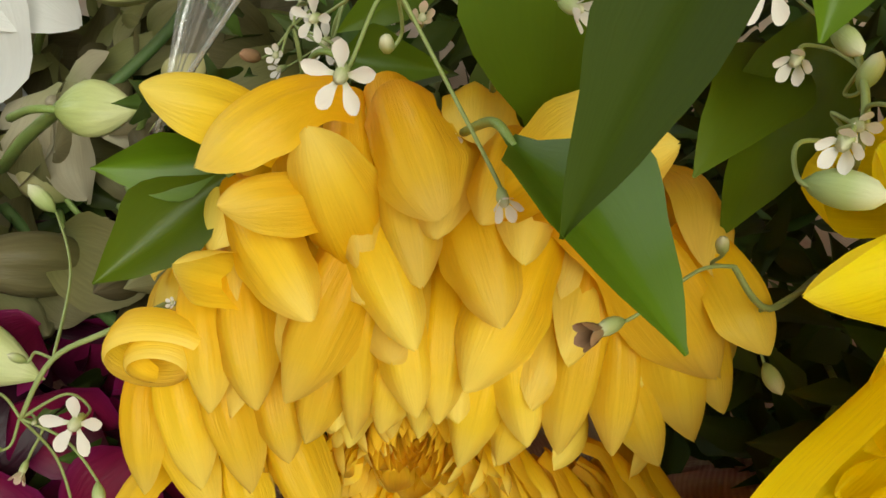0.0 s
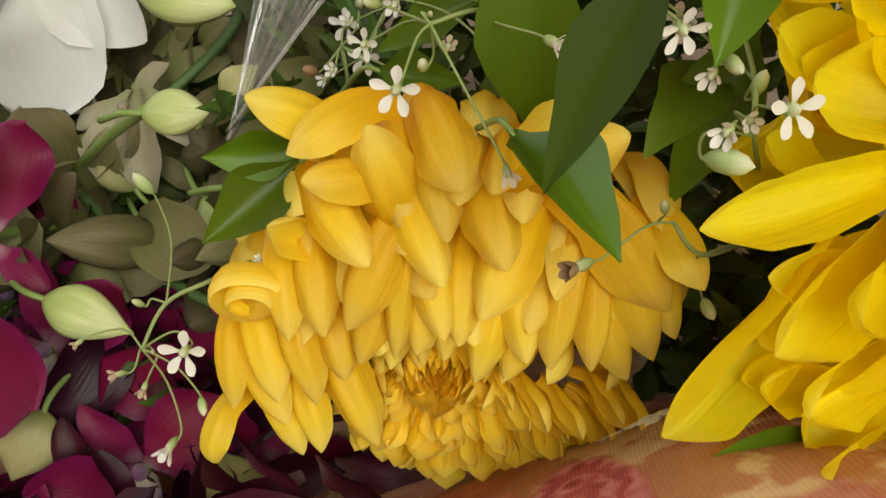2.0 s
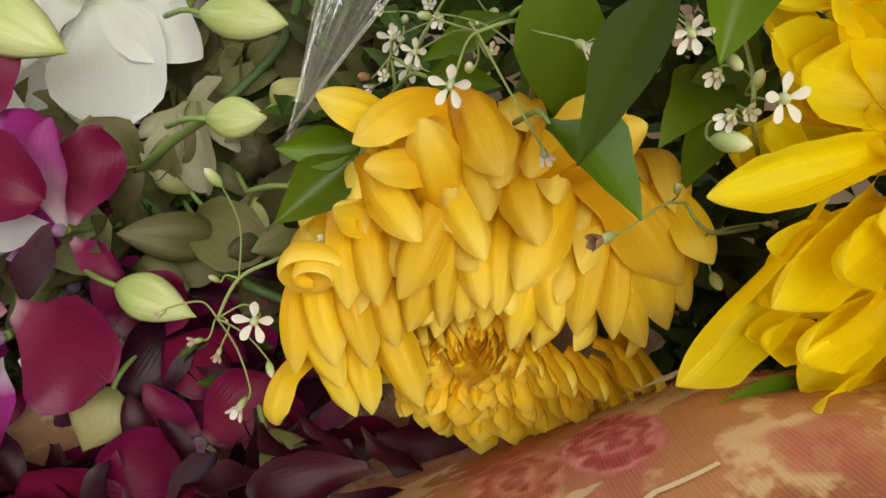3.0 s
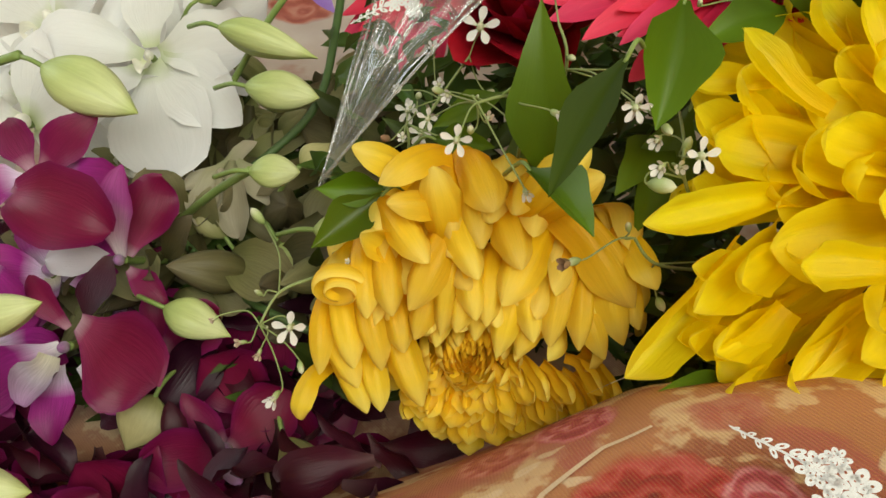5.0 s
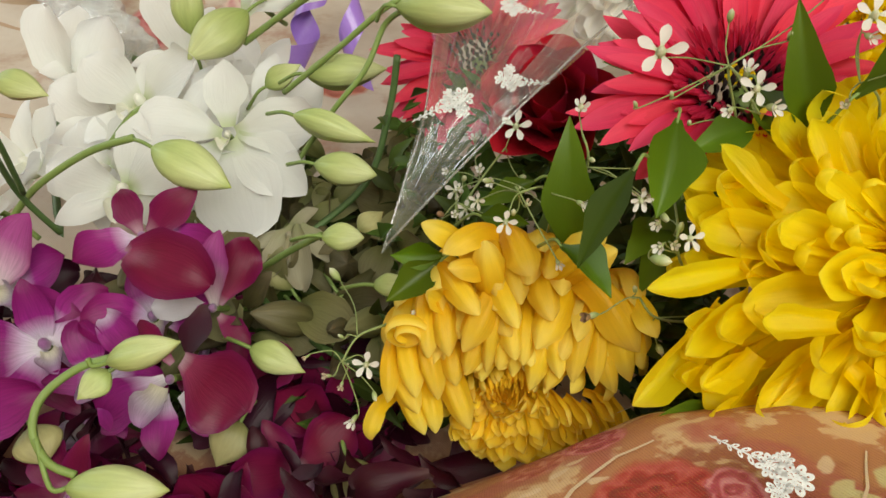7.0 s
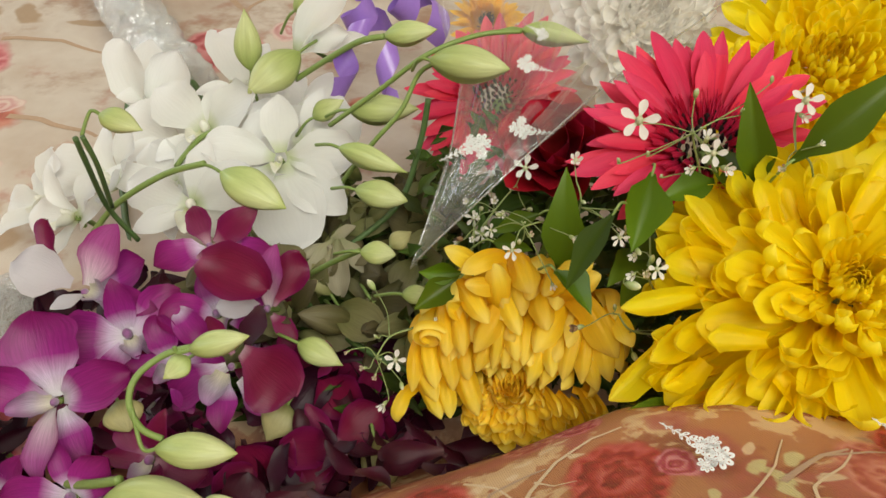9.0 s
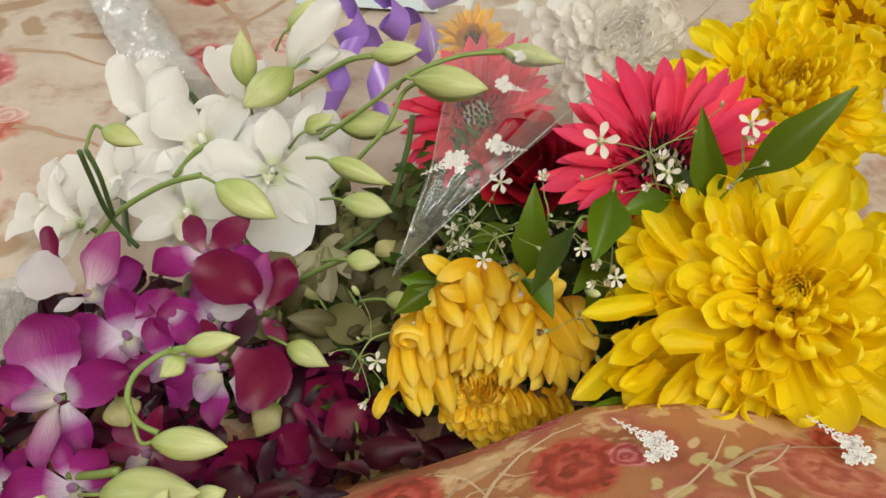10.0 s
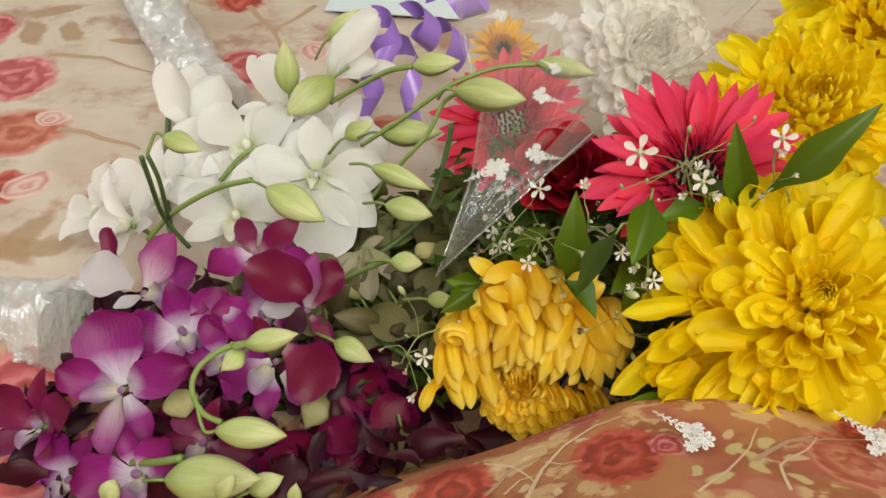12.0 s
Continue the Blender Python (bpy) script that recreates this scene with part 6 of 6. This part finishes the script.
sprig((0.1023, 0.1403, 0.1142), [(0.0925, 0.1294, 0.1411), (0.0874, 0.1287, 0.1563), (0.0955, 0.1217, 0.1472)], [
    ((0.0703, 0.1285, 0.1597), (-0.1, -0.75, 0.65), 0.0125, "o"), ((0.0924, 0.1194, 0.1556), (-0.3, -0.7, 0.6), 0.0085, "o"), ((0.0962, 0.1168, 0.1522), (0.4, -0.8, 0.4), 0.0075, "h"),
    ((0.0868, 0.1173, 0.1509), (-0.6, -0.7, 0.2), 0.006, "h"), ((0.0905, 0.1237, 0.1577), (0.0, -0.3, 0.9), 0.0075, "h"), ((0.0873, 0.1367, 0.1655), (0.0, 0.0, 1.0), 0.004, "g"), ((0.1011, 0.1321, 0.1631), (0.2, 0.0, 1.0), 0.003, "g"),
    ((0.0657, 0.1249, 0.1469), (-0.4, 0.0, 0.8), 0.0025, "g"), ((0.0747, 0.1273, 0.1486), (-0.2, 0.0, 0.9), 0.0024, "g"), ((0.1087, 0.1375, 0.1715), (0.0, 0.2, 0.9), 0.0025, "g"), ((0.0794, 0.1232, 0.1432), (-0.2, -0.5, 0.9), 0.0025, "g")])
sprig((0.1348, 0.1364, 0.1211), [(0.1228, 0.1216, 0.1514), (0.1169, 0.1225, 0.1563)], [
    ((0.1161, 0.1254, 0.1719), (0.0, -0.7, 0.7), 0.0095, "o"), ((0.1210, 0.1175, 0.1622), (0.5, -0.3, 0.6), 0.004, "h"), ((0.1126, 0.1160, 0.1538), (-0.4, -0.5, 0.5), 0.005, "f"), ((0.1161, 0.1241, 0.1674), (0.3, -0.8, 0.2), 0.006, "h")])
sprig((0.0536, 0.1406, 0.0898), [(0.0560, 0.1261, 0.1264), (0.0538, 0.1275, 0.1359)], [
    ((0.0527, 0.1285, 0.1434), (0.0, -0.6, 0.7), 0.008, "h"), ((0.0792, 0.1164, 0.1354), (0.3, -0.6, 0.6), 0.006, "f"), ((0.0671, 0.1054, 0.1318), (0.2, -0.9, 0.1), 0.006, "o"), ((0.0565, 0.1233, 0.1308), (0.4, -0.7, 0.3), 0.003, "g"), ((0.0731, 0.1032, 0.1286), (0.3, -0.9, 0.1), 0.004, "g")])
sprig((0.0225, 0.1780, 0.0449), [(0.0216, 0.1622, 0.0803), (0.0271, 0.1640, 0.0925), (0.0348, 0.1667, 0.1039)], [
    ((0.0376, 0.1630, 0.1146), (0.0, -0.7, 0.7), 0.0095, "o"), ((0.0192, 0.1588, 0.0921), (-0.4, -0.8, 0.3), 0.007, "o"), ((0.0228, 0.1527, 0.0892), (-0.2, -0.8, 0.4), 0.0065, "o"), ((0.0267, 0.1680, 0.0941), (0.0, -0.7, 0.7), 0.006, "h"),
    ((0.0130, 0.1595, 0.0783), (-0.4, -0.7, 0.3), 0.005, "h"), ((0.0405, 0.1594, 0.0978), (0.4, -0.5, 0.5), 0.004, "g"), ((0.0324, 0.1552, 0.0939), (0.0, -0.8, 0.5), 0.004, "g"), ((0.0246, 0.1784, 0.0987), (0.0, -0.3, 0.9), 0.006, "h"), ((0.0154, 0.1706, 0.0908), (-0.2, -0.7, 0.6), 0.005, "h")])
sprig((0.0165, 0.1550, 0.0652), [(0.0203, 0.1456, 0.0895), (0.0200, 0.1467, 0.0968)], [
    ((0.0201, 0.1356, 0.1007), (0.0, -0.7, 0.7), 0.0045, "h"), ((0.0156, 0.1393, 0.0976), (-0.5, -0.5, 0.6), 0.004, "r"), ((0.0203, 0.1541, 0.0963), (0.0, -0.5, 0.8), 0.005, "h"), ((0.0218, 0.1609, 0.0953), (0.2, -0.5, 0.8), 0.004, "g"),
    ((0.0399, 0.1193, 0.1055), (0.0, -0.6, 0.7), 0.006, "h"), ((0.0426, 0.1176, 0.1040), (0.3, -0.8, 0.3), 0.004, "h"), ((0.0151, 0.1175, 0.0865), (-0.3, -0.5, 0.6), 0.005, "r")])

# ---- cellophane with its lace print ----


def rail(points, t):
    k = t * (len(points) - 1)
    i = min(int(k), len(points) - 2)
    return V(points[i]).lerp(V(points[i + 1]), k - i)


LEFT = [(-0.0035, 0.1412, 0.0791), (0.0025, 0.1588, 0.0941), (0.0074, 0.1822, 0.1052), (0.0064, 0.2396, 0.1026), (-0.0104, 0.3060, 0.1047), (-0.0233, 0.3781, 0.1129)]
RIGHT = [(-0.0024, 0.1402, 0.0808), (0.0211, 0.1453, 0.1115), (0.0436, 0.1610, 0.1268), (0.0726, 0.1987, 0.1362), (0.1068, 0.2399, 0.1444), (0.1422, 0.2871, 0.1562)]
NS, NT = 60, 64


def film_point(s, t):
    """A place on the draped sheet: s from its gathered corner outwards, t from one edge to the other; creases run out from the corner."""
    p = rail(LEFT, s).lerp(rail(RIGHT, s), t)
    open_out = min(1.0, 3 * s)
    crease = noise.noise((t * 9, s * 1.6, 3.0)) * 0.007 + abs(noise.noise((t * 15, s * 2.4, 8.0))) * 0.009 + noise.noise((t * 3, s * 5, 1.0)) * 0.003
    return p + V((0, -0.35, 0.9)) * (0.014 * math.sin(math.pi * t) * s + crease * open_out)


verts = [film_point(i / (NS - 1), j / (NT - 1)) for i in range(NS) for j in range(NT)]
faces = [(a - NT - 1, a - NT, a, a - 1) for i in range(1, NS) for j in range(1, NT) for a in (i * NT + j,)]
tints = [(j / (NT - 1), i / (NS - 1)) for i in range(NS) for j in range(NT)]
film_sheet = new("cellophane_sheet", painted(mesh_of("cellophane_sheet", verts, faces, tints), FILM))
film_sheet.visible_shadow = False
tagged(film_sheet, "clear cellophane wrap printed with white lace flowers", "wrapping")
part("edge_fold", painted(tube("edge_fold", [V(p) + V((noise.noise(V(p) * 40) * 0.003, 0, noise.noise(V(p) * 55) * 0.003)) for p in RIGHT], 0.0004, 0.0004, 6), FILM_EDGE), film_sheet)
part("edge_fold", painted(tube("edge_fold", [V(p) for p in LEFT[:4]], 0.0003, 0.0003, 6), FILM_EDGE), film_sheet)

xs, ys = np.linspace(-0.02, 0.3, 70), np.linspace(-0.16, 0.085, 56)
verts, faces = [], []
for j, yv in enumerate(ys):
    for i, xv in enumerate(xs):
        yy = min(yv, 0.045 + 0.42 * (xv + 0.012)) if xv < 0.075 else yv
        verts.append((xv, yy, bed_height(xv, yy) + 0.003 + 0.0016 * noise.noise((xv * 40, yy * 22, 1))))
        if i and j:
            a = j * len(xs) + i
            faces.append((a - len(xs) - 1, a - len(xs), a, a - 1))
front_sheet = new("cellophane_sheet", painted(mesh_of("cellophane_sheet", verts, faces), FLAT_FILM))
front_sheet.visible_shadow = False
tagged(front_sheet, "clear cellophane with lace flowers lying on the cloth fold", "wrapping")


def lace(parent, place, normal, along, size, seed):
    """A printed lace spray: a rose-like bloom, smaller ones beside it, and a stem of leaflets."""
    rng = random.Random(seed)
    n = V(normal).normalized()
    x = (V(along) - n * V(along).dot(n)).normalized()
    y = n.cross(x)
    verts, faces = [], []

    def loop(cx, cy, rad, wide=1.0, turn=0.0, inner=0.62):
        o, m = len(verts), 12
        for q in (1.0, inner):
            for k in range(m):
                a = 2 * math.pi * k / m
                u, v = rad * q * math.cos(a), rad * q * wide * math.sin(a)
                verts.append(V(place) + x * (cx + u * math.cos(turn) - v * math.sin(turn)) * size + y * (cy + u * math.sin(turn) + v * math.cos(turn)) * size)
        for k in range(m):
            b = (k + 1) % m
            faces.append((o + k, o + b, o + m + b, o + m + k))

    def blob(cx, cy, rad, wide, turn):
        loop(cx, cy, rad, wide, turn, 0.05)

    for bx, by, br in ((0.27, -0.05, 0.17), (0.05, 0.04, 0.13), (0.14, -0.2, 0.11), (0.17, 0.14, 0.09)):
        for ring, count in ((1.0, 8), (0.55, 5)):
            for k in range(count):
                a = 2 * math.pi * (k + 0.4 * ring) / count + rng.uniform(-0.15, 0.15)
                loop(bx + br * 0.72 * ring * math.cos(a), by + br * 0.72 * ring * math.sin(a), br * 0.36 * (0.55 + 0.45 * ring), 0.72, a, 0.22)
        blob(bx, by, br * 0.16, 0.9, 0.3)
    for k in range(9):
        t = k / 8
        blob(-0.05 - 0.43 * t, 0.08 + 0.14 * t, 0.045, 0.22, 2.8)
        loop(-0.07 - 0.4 * t, 0.085 + 0.13 * t + 0.045 * (-1) ** k * (1.2 - t), 0.05 * (1.15 - 0.6 * t), 0.45, 2.8 + 0.7 * (-1) ** k, 0.35)
    ob = part("lace_print", painted(mesh_of("lace_print", verts, faces, None, False), LACE), parent)
    return ob


AT = (-0.05, -0.65, 0.75)
for i, (s, t, size, way) in enumerate(((0.36, 0.29, 0.026, (0.6, 0.5, 0.4)), (0.44, 0.73, 0.021, (-0.9, -0.3, 0.0)), (0.59, 0.49, 0.019, (-1.0, -0.15, 0)), (0.83, 0.41, 0.024, (0.8, 0.5, 0)), (0.83, 0.58, 0.024, (-0.7, -0.6, 0)), (0.86, 0.17, 0.019, (0.6, 0.5, 0)), (0.67, 0.46, 0.014, (1, -0.2, 0)))):
    lace(film_sheet, film_point(s, t) + V(AT) * 0.002, AT, way, size * 0.8, i)
for i, (place, size, way) in enumerate((((0.0855, 0.0385, 0.1114), 0.021, (1, -0.28, 0)), ((0.1415, 0.0452, 0.1161), 0.021, (1, -0.4, 0)), ((0.0677, 0.0846, 0.0667), 0.0125, (1, 0.3, 0)))):
    p = V(place)
    p.z = bed_height(p.x, p.y) + 0.0062
    e = 0.004
    n = V((bed_height(p.x - e, p.y) - bed_height(p.x + e, p.y), bed_height(p.x, p.y - e) - bed_height(p.x, p.y + e), 2 * e))
    n = n.normalized() * 0.6 + V((0.0, -0.5, 0.6)) * (0.7 if i < 2 else 0.0)
    lace(front_sheet, p, n, way, size, 20 + i)

# ---- ribbon and paper ----
RIB = thing("ribbon", (-0.0521, 0.3771, 0.0693), "purple curling satin ribbon tied round the wrap", "ribbon")


def ribbon_loop(name, start, across, turns, radius, length, width):
    s, c = V(start) - V(RIB.location), V(across).normalized()
    e, f = basis(c)[1:]
    verts, faces = [], []
    n = int(16 * turns) + 2
    for i in range(n):
        t = i / (n - 1)
        a = 2 * math.pi * turns * t
        p = s + c * length * t + (e * math.cos(a) + f * math.sin(a)) * radius * (0.7 + 0.5 * t)
        verts += [p - c * width / 2, p + c * width / 2]
        if i:
            faces.append((2 * i - 2, 2 * i - 1, 2 * i + 1, 2 * i))
    part(name, painted(mesh_of(name, verts, faces), RIBBON), RIB)


ribbon_loop("ribbon_curl", (-0.0697, 0.3729, 0.0820), (0.3, 0.1, -0.8), 1.2, 0.012, 0.03, 0.018)
ribbon_loop("ribbon_curl", (-0.0497, 0.3871, 0.0806), (0.5, 0.3, -0.6), 1.6, 0.012, 0.04, 0.018)
ribbon_loop("ribbon_curl", (-0.0330, 0.4034, 0.0821), (0.8, 0.3, 0.2), 1.0, 0.013, 0.03, 0.018)
ribbon_loop("ribbon_tail", (-0.0608, 0.3620, 0.0683), (-0.4, -0.5, -0.7), 1.3, 0.009, 0.05, 0.018)
ribbon_loop("ribbon_tail", (-0.0494, 0.3586, 0.0629), (0.3, -0.5, -0.7), 0.8, 0.009, 0.04, 0.018)

paper = slab("paper_card", (-0.0904, 0.5873, 0.0040), (0.12, 0.08, 0.001), PAPER, "pale blue paper card on the bed sheet", "paper", "thing")
